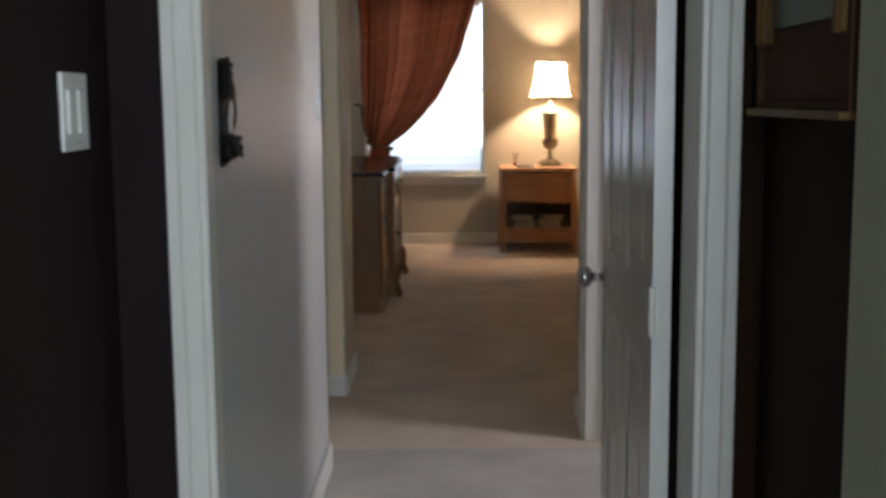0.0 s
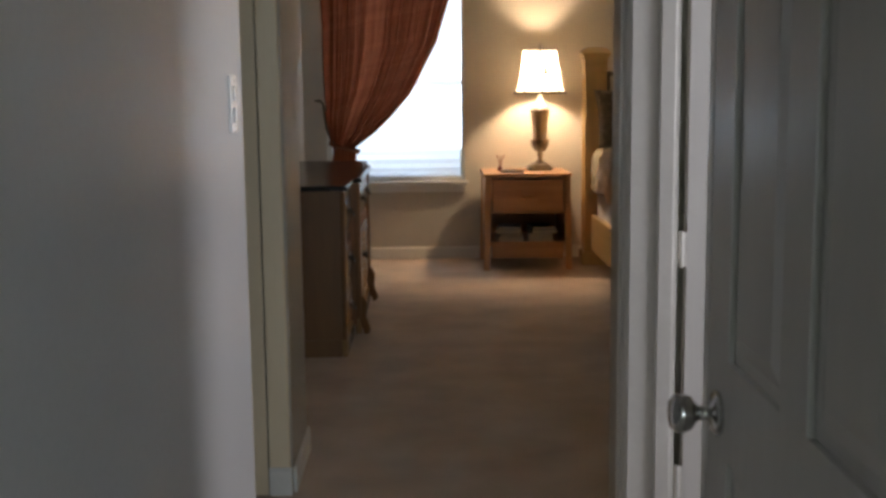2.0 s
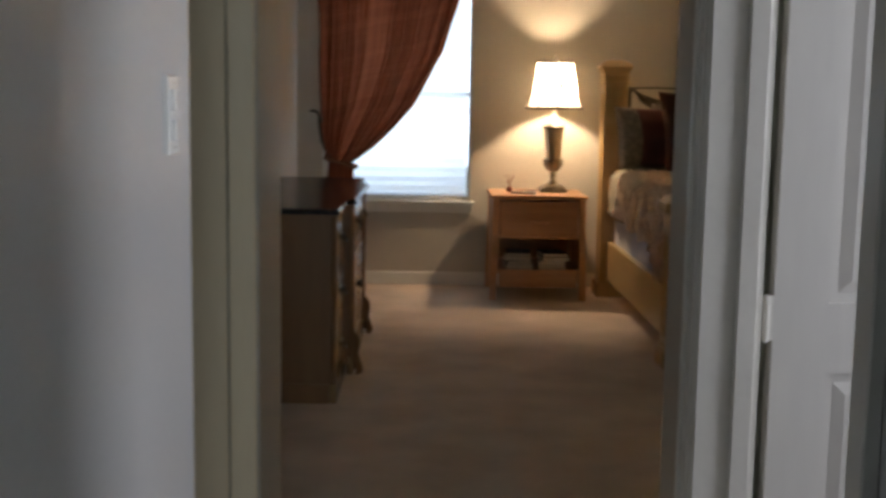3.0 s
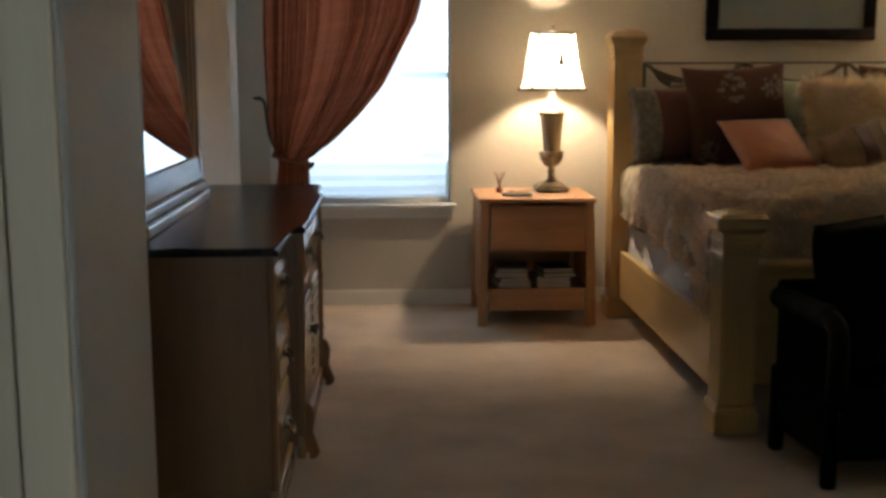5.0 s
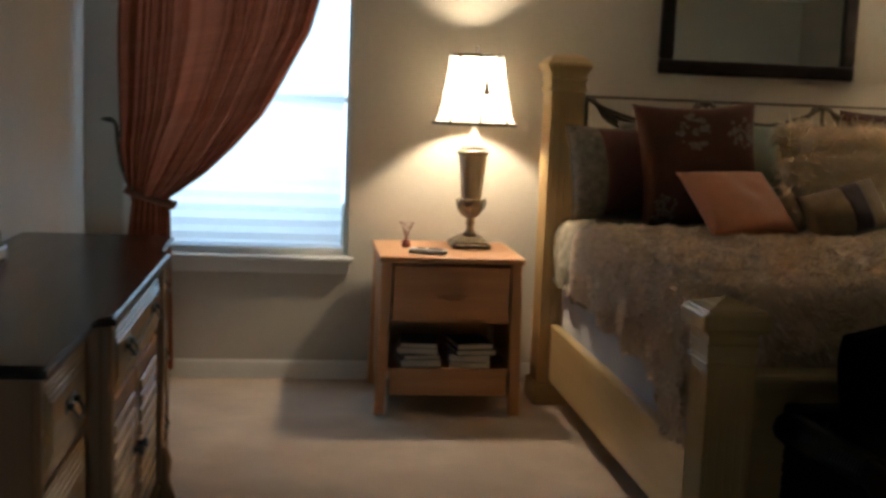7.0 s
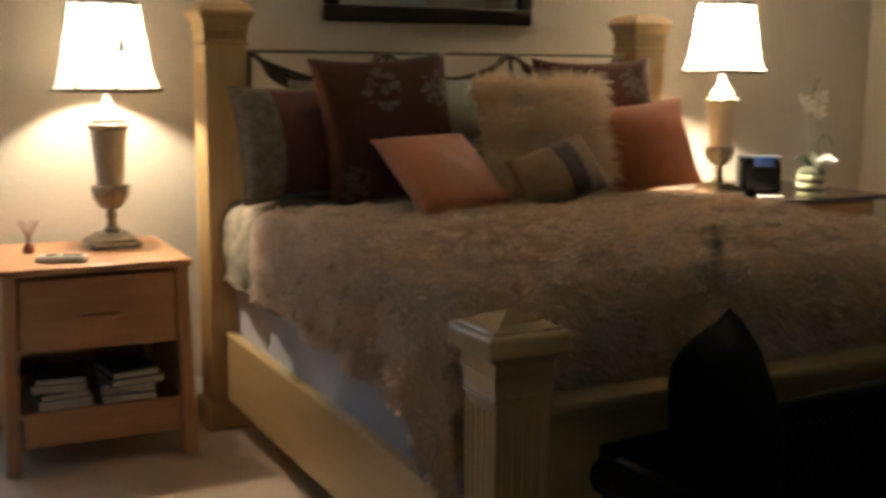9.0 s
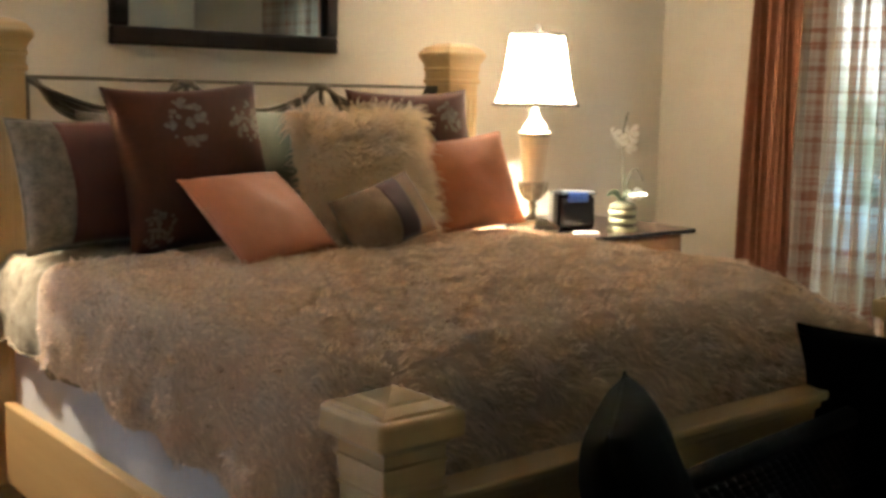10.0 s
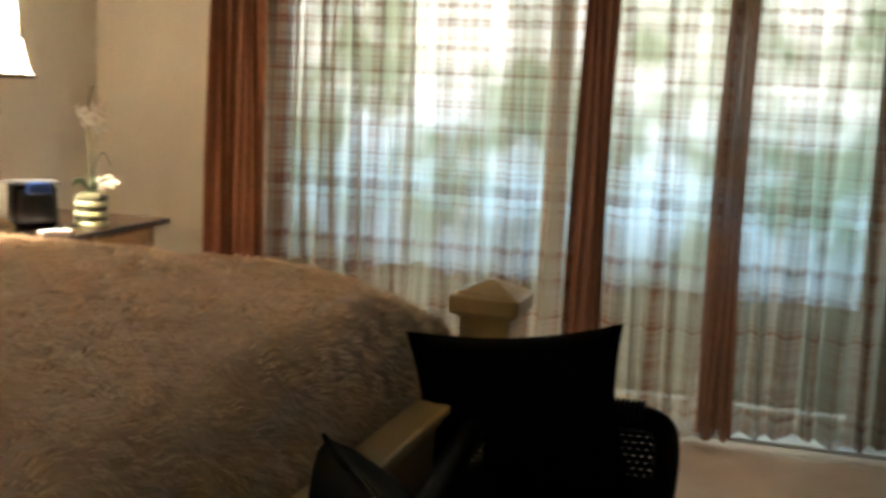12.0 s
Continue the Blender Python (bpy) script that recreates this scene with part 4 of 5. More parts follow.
part("shelf", box(nsx0 + 0.024, nsy0 + 0.02, 0.185, nsx1 - 0.024, nsy1 - 0.022, 0.203), M_OAK_X, ns)
part("apron", box(nsx0 + 0.046, nsy0 + 0.006, 0.085, nsx1 - 0.046, nsy0 + 0.026, 0.205, bevel=0.003), M_OAK_X, ns)
part("divider", box(nsx0 + 0.024, nsy0 + 0.012, 0.405, nsx1 - 0.024, nsy1 - 0.03, 0.418), M_OAK_X, ns)
d = part("drawer", box(nsx0 + 0.050, nsy0 - 0.002, 0.421, nsx1 - 0.050, nsy0 + 0.40, nst - 0.040, bevel=0.003), M_OAK_X, ns)
b = box(1.12, nsy0 - 0.012, 0.510, 1.235, nsy0 - 0.002, 0.526, bevel=0.003)
tube(curve([(1.115, nsy0 - 0.004, 0.520), (1.145, nsy0 - 0.020, 0.511), (1.21, nsy0 - 0.020, 0.511), (1.24, nsy0 - 0.004, 0.520)], 5), 0.005, 8, b)
part("handle", b, M_OAK_X, d, "wooden bar handle")


def book(name, m, w, dpt, h, cover, label):
    t = thing(name, m, label, "book", "books in the nightstand")
    part("page_block", box(-w / 2 + 0.004, -dpt / 2 + 0.004, 0.003, w / 2 - 0.003, dpt / 2 - 0.004, h - 0.003), M_PAPER, t)
    part("cover", box(-w / 2, -dpt / 2, 0, w / 2, dpt / 2, 0.003), cover, t)
    part("cover", box(-w / 2, -dpt / 2, h - 0.003, w / 2, dpt / 2, h), cover, t)
    part("spine", box(w / 2 - 0.003, -dpt / 2, 0.003, w / 2, dpt / 2, h - 0.003), cover, t)


rb = random.Random(5)
for cx0, hs in ((1.045, (0.032, 0.024, 0.028, 0.022)), (1.285, (0.026, 0.03, 0.026, 0.024))):
    z = 0.203
    for h in hs:
        book("book", pose(cx0 + rb.uniform(-0.012, 0.012), 8.37 + rb.uniform(-0.01, 0.01), z, 0, 0, rb.uniform(-8, 8)), 0.18 - 0.02 * (h < 0.025), 0.22, h, rb.choice((M_BOOKD, M_PAPER, M_SHEET)), "worn book with pale pages lying in a stack")
        z += h + 0.0005


def table_lamp(m, label):
    """An urn lamp with a bell shade, standing at its base."""
    l = thing("table_lamp", m, label, "table lamp", "bedside lamps")
    b = lathe([(0.085, 0.0), (0.088, 0.012), (0.078, 0.022), (0.080, 0.030), (0.060, 0.046), (0.050, 0.052)], 32, square=True)
    for k in range(4):
        a = k * math.pi / 2 + math.pi / 4
        lathe([(0.004, -0.004), (0.016, 0.004), (0.012, 0.018), (0.003, 0.024)], 10, b, (0.108 * math.cos(a), 0.108 * math.sin(a), 0.004))
    part("base", b, M_PEWTER, l, "aged pewter square base")
    b = lathe([(0.030, 0.052), (0.034, 0.060), (0.018, 0.074), (0.016, 0.10), (0.022, 0.112), (0.017, 0.124), (0.020, 0.135)], 28)
    part("stem", b, M_PEWTER, l, smooth=True)
    b = lathe([(0.020, 0.135), (0.036, 0.150), (0.050, 0.175), (0.056, 0.200), (0.052, 0.214), (0.046, 0.222)], 28)
    for k in range(8):
        a = k / 8 * 2 * math.pi
        tube(curve([(0.030 * math.cos(a), 0.030 * math.sin(a), 0.145), (0.056 * math.cos(a), 0.056 * math.sin(a), 0.180), (0.062 * math.cos(a), 0.062 * math.sin(a), 0.215), (0.066 * math.cos(a), 0.066 * math.sin(a), 0.222)], 3), 0.007, 6, b)
    part("leaf_cup", b, M_PEWTER, l, "pewter cup of carved leaves", smooth=True)
    b = bmesh.new()
    n, prof = 48, [(0.044, 0.220), (0.047, 0.26), (0.053, 0.32), (0.060, 0.38), (0.066, 0.425)]
    rings = [[b.verts.new(((r + 0.0016 * math.cos(12 * 2 * math.pi * i / n * 2)) * math.cos(2 * math.pi * i / n), (r + 0.0016 * math.cos(12 * 2 * math.pi * i / n * 2)) * math.sin(2 * math.pi * i / n), z)) for i in range(n)] for r, z in prof]
    for p, q in zip(rings, rings[1:]):
        for i in range(n):
            b.faces.new((p[i], p[(i + 1) % n], q[(i + 1) % n], q[i]))
    part("urn", b, M_URN, l, "ivory fluted urn body", smooth=True)
    b = lathe([(0.066, 0.424), (0.073, 0.428), (0.074, 0.440), (0.068, 0.446), (0.058, 0.449)], 32)
    part("urn_rim", b, M_PEWTER, l, smooth=True)
    b = lathe([(0.056, 0.448), (0.058, 0.456), (0.050, 0.468), (0.048, 0.474), (0.034, 0.490), (0.022, 0.510), (0.014, 0.535), (0.012, 0.56), (0.009, 0.62)], 32)
    part("neck", b, M_NECK, l, "white glazed tapering neck", smooth=True)
    b = bmesh.new()
    prof = [(0.187, 0.565), (0.175, 0.582), (0.163, 0.61), (0.152, 0.65), (0.141, 0.71), (0.132, 0.77), (0.125, 0.825), (0.118, 0.870)]
    n = 64
    rings = [[b.verts.new(((r + 0.0025 * abs(math.sin(4 * 2 * math.pi * i / n))) * math.cos(2 * math.pi * i / n), (r + 0.0025 * abs(math.sin(4 * 2 * math.pi * i / n))) * math.sin(2 * math.pi * i / n), z)) for i in range(n)] for r, z in prof]
    for p, q in zip(rings, rings[1:]):
        for i in range(n):
            b.faces.new((p[i], p[(i + 1) % n], q[(i + 1) % n], q[i]))
    sh = part("shade", b, M_SHADE, l, "cream silk bell shade, lit", smooth=True)
    for r, z in ((0.188, 0.566), (0.119, 0.869)):
        bb = tube([(r * math.cos(k / 40 * 2 * math.pi), r * math.sin(k / 40 * 2 * math.pi), z) for k in range(41)], 0.008, 6)
        part("rim", bb, M_SHADETRIM, sh, "dark braid rim")
    for k in range(8):
        a = k / 8 * 2 * math.pi - math.pi / 2
        bb = tube([((r + 0.002) * math.cos(a), (r + 0.002) * math.sin(a), z) for r, z in prof], 0.0062, 5)
        part("rib", bb, M_SHADETRIM, sh)
    a = -math.pi / 2 + 0.18
    bb = bmesh.new()
    for da in (0.0,):
        pts = [(0.150 * math.cos(a + da + q), 0.150 * math.sin(a + da + q), z) for q, z in ((-0.13, 0.695), (0.13, 0.695), (0.0, 0.800))]
        vs = [bb.verts.new(p) for p in pts] + [bb.verts.new((x * 1.02, y * 1.02, z)) for x, y, z in pts]
        bb.faces.new(vs[:3])
        bb.faces.new(vs[3:][::-1])
        for i in range(3):
            bb.faces.new((vs[i], vs[(i + 1) % 3], vs[3 + (i + 1) % 3], vs[3 + i]))
    part("tassel", bb, M_BRONZE, sh, "dark tassel hanging on the shade")
    b = bmesh.new()
    for k in range(3):
        a = k / 3 * 2 * math.pi
        tube([(0, 0, 0.868), (0.117 * math.cos(a), 0.117 * math.sin(a), 0.866)], 0.002, 5, b)
    tube([(0.0, 0.035, 0.52), (0.0, 0.06, 0.60), (0.0, 0.06, 0.80), (0.0, 0.0, 0.868)], 0.002, 5, b)
    part("harp", b, M_PEWTER, l)
    part("finial", lathe([(0.006, 0.868), (0.014, 0.880), (0.018, 0.892), (0.011, 0.902), (0.013, 0.910), (0.004, 0.920)], 18), M_CRYSTAL, l, "clear glass finial", smooth=True)
    return l


table_lamp((1.297, 8.61, nst), "lit urn lamp with a cream bell shade on the nightstand")
table_lamp(Matrix.Translation((3.92, 8.37, 0.792)) @ Matrix.Scale(0.965, 4), "lit urn lamp with cream shade on the dark bedside chest")

ph = thing("telephone_handset", pose(1.075, 8.33, nst, 0, 0, -22) @ Matrix.Scale(1.22, 4), "silver cordless handset lying on the nightstand", "telephone")
part("body", box(-0.068, -0.022, 0.0, 0.068, 0.022, 0.020, bevel=0.008), M_PHONE, ph)
part("display", box(-0.040, -0.014, 0.0198, -0.008, 0.014, 0.0215), M_BLACKP, ph)
part("keypad", box(0.004, -0.015, 0.0198, 0.056, 0.015, 0.0212), M_BLACKP, ph)
rd = thing("reed_diffuser", (1.0, 8.56, nst), "small red brown twig ornament on the nightstand", "ornament")
part("pot", lathe([(0.016, 0), (0.020, 0.012), (0.016, 0.030), (0.010, 0.034)], 16), M_REED, rd, smooth=True)
for k in range(6):
    a = k * 1.1
    part("reed", tube(curve([(0, 0, 0.02), (0.012 * math.cos(a), 0.012 * math.sin(a), 0.07), (0.034 * math.cos(a), 0.034 * math.sin(a), 0.115)], 4), 0.0018, 5), M_REED, rd)

# far bedside chest and what stands on it
c2 = thing("bedside_chest", (0, 0, 0), "dark-topped bedside chest beyond the bed", "nightstand")
part("top", box(3.78, 8.05, 0.768, 4.655, 8.82, 0.792, bevel=0.008), M_DKTOP, c2)
part("body", box(3.82, 8.10, 0.06, 4.61, 8.80, 0.768), M_DRS_Z, c2)
for z0, z1 in ((0.10, 0.31), (0.325, 0.535), (0.55, 0.755)):
    d = part("drawer", box(3.85, 8.082, z0, 4.58, 8.10, z1, bevel=0.004), M_DRS_Y, c2)
    for x in (4.03, 4.40):
        part("knob", lathe([(0.004, -0.012), (0.014, 0), (0.004, 0.012)], 12, at=(x, 8.072, (z0 + z1) / 2)), M_BRONZE, d)
for x in (3.82, 4.55):
    for y in (8.10, 8.74):
        part("foot", box(x, y, 0, x + 0.06, y + 0.06, 0.06, bevel=0.006), M_DRS_Z, c2)

ck = thing("clock_radio", pose(4.10, 8.29, 0.792, 0, 0, -32), "black bedside radio with a blue lit dial and silver rim", "clock radio")
b = box(-0.085, -0.055, 0, 0.085, 0.055, 0.165, bevel=0.03, seg=4)
for v in b.verts:
    v.co.y += 0.018 * (v.co.z / 0.165) ** 2
part("body", b, M_BLACKP, ck, smooth=True)
part("side_cheek", box(-0.108, -0.050, 0.004, -0.084, 0.050, 0.172, bevel=0.010, seg=3), M_GREYP, ck)
part("top_rim", box(-0.083, -0.052, 0.160, 0.083, 0.050, 0.174, bevel=0.006), M_GREYP, ck, "grey rim")
part("dial", box(-0.045, -0.064, 0.128, 0.045, -0.0552, 0.172, bevel=0.006), M_BLUEP, ck, "blue dial")
cd = thing("remote_control", pose(4.01, 8.13, 0.792, 0, 0, -25), "small white remote on the dark chest", "remote")
part("body", box(-0.055, -0.022, 0, 0.055, 0.022, 0.016, bevel=0.005), M_PLASTIC, cd)
part("keypad", box(-0.035, -0.012, 0.0158, 0.02, 0.012, 0.0172), M_PHONE, cd)

orc = thing("orchid", (4.27, 8.16, 0.792), "white orchid in a green striped pot on the chest", "orchid")
for k in range(6):
    z = k * 0.019
    part("pot_band", lathe([(0.055 + 0.004 * (k % 2 == 0), z), (0.060 + 0.004 * (k % 2 == 0), z + 0.005), (0.060 + 0.004 * (k % 2 == 0), z + 0.015), (0.055 + 0.004 * (k % 2 == 0), z + 0.0195)], 24), M_POTG if k % 2 == 0 else M_POTD, orc)
part("moss", lathe([(0.055, 0.112), (0.054, 0.120), (0.03, 0.130), (0.004, 0.133)], 20), M_POTD, orc)
rl = random.Random(3)
for k in range(5):
    a = k * 1.25 + 0.3
    L1 = 0.075 + 0.03 * rl.random()
    pts = curve([(0, 0, 0.12), (L1 * 0.5 * math.cos(a), L1 * 0.5 * math.sin(a), 0.17), (L1 * math.cos(a), L1 * math.sin(a), 0.155)], 6)
    part("leaf", tube(pts, [0.003 + 0.011 * math.sin(math.pi * i / (len(pts) - 1)) for i in range(len(pts))], 8, flat=0.25), M_LEAF, orc, smooth=True)
part("stem", tube(curve([(0, 0, 0.12), (-0.01, 0.0, 0.30), (-0.02, 0.0, 0.42), (0.0, 0.0, 0.50), (0.01, 0, 0.52)], 6), 0.0028, 6), M_STEM, orc)
part("stem", tube(curve([(0, 0.01, 0.12), (0.03, 0.0, 0.24), (0.07, -0.01, 0.27), (0.10, -0.02, 0.22)], 6), 0.0024, 6), M_STEM, orc)


def blossom(at, size, turn):
    b = bmesh.new()
    for k in range(5):
        a = turn + k * 2 * math.pi / 5
        c = b.verts.new(at)
        ring = []
        for q in range(7):
            t = (q / 6 - 0.5) * 1.15
            r = size * (1 - 0.35 * abs(t) ** 1.5)
            ring.append(b.verts.new((at[0] + r * math.cos(a + t) * 0.95, at[1] - 0.012 * math.cos(3 * t) - 0.006 * k, at[2] + r * math.sin(a + t))))
        for p, q in zip(ring, ring[1:]):
            b.faces.new((c, p, q))
    part("blossom", b, M_PETAL, orc, "white orchid blossom")


for at, s in (((-0.07, -0.01, 0.40), 0.034), ((-0.005, -0.02, 0.435), 0.038), ((-0.01, -0.02, 0.375), 0.036), ((-0.09, 0.0, 0.43), 0.026)):
    blossom(at, s, s * 60)
for at, s in (((-0.035, -0.05, 0.165), 0.026), ((0.01, -0.055, 0.17), 0.028), ((0.045, -0.045, 0.168), 0.024)):
    blossom(at, s, s * 40)

# wall mirror over the bed
wm = thing("wall_mirror", (2.215, NY, 1.53), "black framed mirror hanging above the bed", "mirror")
WW, WH, FW = 0.985, 0.62, 0.068
for b in ((0, -0.045, 0, WW, 0, FW), (0, -0.045, WH - FW, WW, 0, WH), (0, -0.045, FW, FW, 0, WH - FW), (WW - FW, -0.045, FW, WW, 0, WH - FW)):
    part("frame_side", box(*b, bevel=0.010), M_BLACKF, wm)
part("glass", box(FW - 0.004, -0.024, FW - 0.004, WW - FW + 0.004, -0.012, WH - FW + 0.004), M_MIRROR, wm, "clear mirror glass")


# ---- bed ----
BX0, BX1, BY0, BY1 = 1.59, 3.645, 6.315, 8.58
bed = thing("bed", (0, 0, 0), "pale pine four-post bed with an iron swag headboard", "bed")


def flutes(x, y, half, z0, z1, parent):
    """Slim upright reeds on the four faces of a square post."""
    b = bmesh.new()
    for k in range(-2, 3):
        o = k * half * 0.36
        for dx, dy in ((o, -half), (o, half), (-half, o), (half, o)):
            lathe([(0.001, z0), (0.003, z0 + 0.012), (0.003, z1 - 0.012), (0.001, z1)], 8, b, (x + dx, y + dy, 0))
    tagged(part("reeding", b, M_PINE_Z, parent, smooth=True), kind="stuff")


def foot_post(x, y):
    p = part("foot_post", box(x - 0.068, y - 0.068, 0.10, x + 0.068, y + 0.068, 0.70, bevel=0.006), M_PINE_Z, bed)
    b = box(x - 0.085, y - 0.085, 0.0, x + 0.085, y + 0.085, 0.09, bevel=0.008)
    box(x - 0.078, y - 0.078, 0.088, x + 0.078, y + 0.078, 0.115, bevel=0.010, bm=b)
    part("plinth", b, M_PINE_Z, p)
    flutes(x, y, 0.068, 0.15, 0.66, p)
    part("collar", box(x - 0.073, y - 0.073, 0.676, x + 0.073, y + 0.073, 0.685, bevel=0.004), M_PINE_X, p)
    part("collar", box(x - 0.073, y - 0.073, 0.727, x + 0.073, y + 0.073, 0.736, bevel=0.004), M_PINE_X, p)
    part("neck", box(x - 0.069, y - 0.069, 0.699, x + 0.069, y + 0.069, 0.738), M_PINE_X, p)
    part("capital", lathe([(0.069, 0.735), (0.069, 0.757), (0.076, 0.766), (0.086, 0.772)], 4, None, (x, y, 0), square=True), M_PINE_X, p)
    part("slab", box(x - 0.096, y - 0.096, 0.771, x + 0.096, y + 0.096, 0.823, bevel=0.010, seg=3), M_PINE_X, p)
    lip = lathe([(0.080, 0.820), (0.078, 0.829), (0.074, 0.830), (0.050, 0.838), (0.046, 0.842), (0.006, 0.858)], 4, None, (x, y, 0), square=True)
    part("cap", lip, M_PINE_X, p)


def head_post(x, y):
    p = part("head_post", box(x - 0.078, y - 0.078, 0.10, x + 0.078, y + 0.078, 1.42, bevel=0.006), M_PINE_Z, bed)
    b = box(x - 0.095, y - 0.095, 0.0, x + 0.095, y + 0.095, 0.10, bevel=0.008)
    part("plinth", b, M_PINE_Z, p)
    flutes(x, y, 0.078, 0.16, 1.36, p)
    part("collar", box(x - 0.086, y - 0.086, 1.418, x + 0.086, y + 0.086, 1.436, bevel=0.006), M_PINE_X, p)
    part("neck", box(x - 0.079, y - 0.079, 1.434, x + 0.079, y + 0.079, 1.470), M_PINE_X, p)
    part("collar", box(x - 0.086, y - 0.086, 1.468, x + 0.086, y + 0.086, 1.482, bevel=0.005), M_PINE_X, p)
    part("capital", lathe([(0.080, 1.480), (0.084, 1.498), (0.094, 1.516), (0.100, 1.524)], 4, None, (x, y, 0), square=True), M_PINE_X, p)
    b = box(x - 0.103, y - 0.103, 1.522, x + 0.103, y + 0.103, 1.548, bevel=0.010)
    lathe([(0.096, 1.546), (0.080, 1.566), (0.050, 1.580), (0.02, 1.584)], 4, b, (x, y, 0), square=True)
    part("cap", b, M_PINE_X, p)


FX0, FX1, FY = BX0 + 0.093, BX1 - 0.093, 6.412
HX0, HX1, HY = 1.682, 3.555, 8.50
foot_post(FX0, FY)
foot_post(FX1, FY)
head_post(HX0, HY)
head_post(HX1, HY)
for x in (FX0 - 0.028, FX1 - 0.012):
    part("side_rail", box(x, FY + 0.068, 0.115, x + 0.040, HY - 0.078, 0.375, bevel=0.006), M_PINE_Y, bed)
b = box(FX0 + 0.068, FY - 0.022, 0.18, FX1 - 0.068, FY + 0.022, 0.632, bevel=0.004)
part("foot_board", b, M_PINE_X, bed)
b = box(FX0 + 0.068, FY - 0.050, 0.628, FX1 - 0.068, FY + 0.040, 0.652, bevel=0.007)
box(FX0 + 0.068, FY - 0.034, 0.605, FX1 - 0.068, FY + 0.030, 0.630, bevel=0.006, bm=b)
part("foot_rail", b, M_PINE_X, bed)
part("head_board", box(HX0 + 0.078, HY - 0.02, 0.25, HX1 - 0.078, HY + 0.02, 0.98, bevel=0.004), M_PINE_X, bed)

# iron swags between the head posts
SX0, SX1, SZ = HX0 + 0.078, HX1 - 0.078, 1.400
part("top_bar", tube([(SX0, HY, SZ), (SX1, HY, SZ)], 0.0065, 8), M_LEADED, bed)
part("lower_bar", tube([(SX0, HY, 1.16), (SX1, HY, 1.16)], 0.0065, 8), M_LEADED, bed)
for x in (SX0 + 0.02, SX1 - 0.02):
    part("end_bar", box(x - 0.016, HY - 0.006, 0.98, x + 0.016, HY + 0.006, SZ, bevel=0.002), M_LEADED, bed)
bay = (SX1 - SX0 - 0.04) / 3
for k in range(3):
    a = SX0 + 0.02 + k * bay
    for j in range(4):
        dz, dy = 0.016 * j, 0.006 * (j - 1.5)
        pts = curve([(a + 0.012 * j, HY - 0.012 + dy, SZ - 0.006), (a + 0.20 * bay, HY - 0.016 + dy, SZ - 0.058 - dz), (a + 0.5 * bay, HY - 0.020 + dy, SZ - 0.098 - 1.3 * dz),
                     (a + 0.80 * bay, HY - 0.016 + dy, SZ - 0.058 - dz), (a + bay - 0.012 * j, HY - 0.012 + dy, SZ - 0.006)], 7)
        part("swag_strand", tube(pts, 0.0085, 6), M_LEADED, bed, smooth=True)
for k in (1, 2):
    a = SX0 + 0.02 + k * bay
    b = lathe([(0.010, -0.02), (0.034, -0.012), (0.030, 0.004), (0.010, 0.012)], 12, at=(a, HY - 0.012, SZ - 0.004))
    tube(curve([(a, HY - 0.012, SZ - 0.01), (a, HY - 0.016, SZ - 0.08), (a, HY - 0.012, SZ - 0.24)], 5), 0.010, 8, b)
    part("swag_knot", b, M_LEADED, bed, smooth=True)

# mattress and bedding
mat = thing("mattress", (0, 0, 0), "white sheeted mattress and box spring on the bed", "mattress")
part("box_spring", box(1.70, 6.56, 0.30, 3.47, 8.47, 0.56, bevel=0.035, seg=3), M_SHEET, mat)
part("mattress_pad", box(1.695, 6.60, 0.555, 3.43, 8.47, 0.815, bevel=0.05, seg=4), M_SHEET, mat)

TOP = 0.845


def cover_point(a, y, lift, x0, x1):
    """A point of a cover that lies over the mattress: a runs across, past the edges it falls."""
    r = 0.07
    out = 0.018
    n = noise.noise(Vector((a * 2.1, y * 2.3, lift * 9))) * 0.012 + noise.noise(Vector((a * 6, y * 6, 4))) * 0.006
    top = TOP + lift + n + 0.018 * math.cos((a - (x0 + x1) / 2) * 1.4)
    top -= 0.17 * max(0, min(1, (a - 2.95) / 0.5)) ** 2 * max(0, min(1, (7.0 - y) / 0.5)) ** 2
    if x0 + r <= a <= x1 - r:
        return Vector((a, y, top))
    s = -1 if a < x0 + r else 1
    e = x0 + r if s < 0 else x1 - r
    d = abs(a - e)
    arc = r * math.pi / 2
    if d < arc:
        t = d / r
        return Vector((e + s * r * math.sin(t), y, top - r * (1 - math.cos(t))))
    f = d - arc
    wave = 0.014 * math.sin(y * 17 + 0.8 * math.sin(y * 7)) * min(1, f / 0.15)
    return Vector((e + s * (r + out * min(1, f / 0.1)) + s * wave, y, top - r - f))


def quilt(u, v):
    y = 7.72 + v * 0.74
    full = 1.70 - 0.055 - 0.215 - 0.014 * abs(math.sin(y * 26)) - 0.012 * math.sin(y * 9)
    a = full + u * (3.475 + 0.055 + 0.26 - full)
    p = cover_point(a, y, 0.004, 1.66, 3.515)
    q = 0.012 * noise.noise(Vector((a * 16, y * 16, 2))) + 0.006 * noise.noise(Vector((a * 40, y * 40, 7)))
    return p + Vector((-q if a < 1.75 else 0, 0, q))


lq = thing("lace_quilt", (0, 0, 0), "cream scalloped lace quilt under the fur throw", "quilt")
part("cover", sheet(quilt, 130, 80, 0.006), M_LACE, lq, smooth=True)
part("scalloped_border", tube([quilt(0.0, k / 60) + Vector((-0.004, 0, 0.004)) for k in range(61)], 0.005, 8), M_LACE, lq, "raised scalloped border", smooth=True)


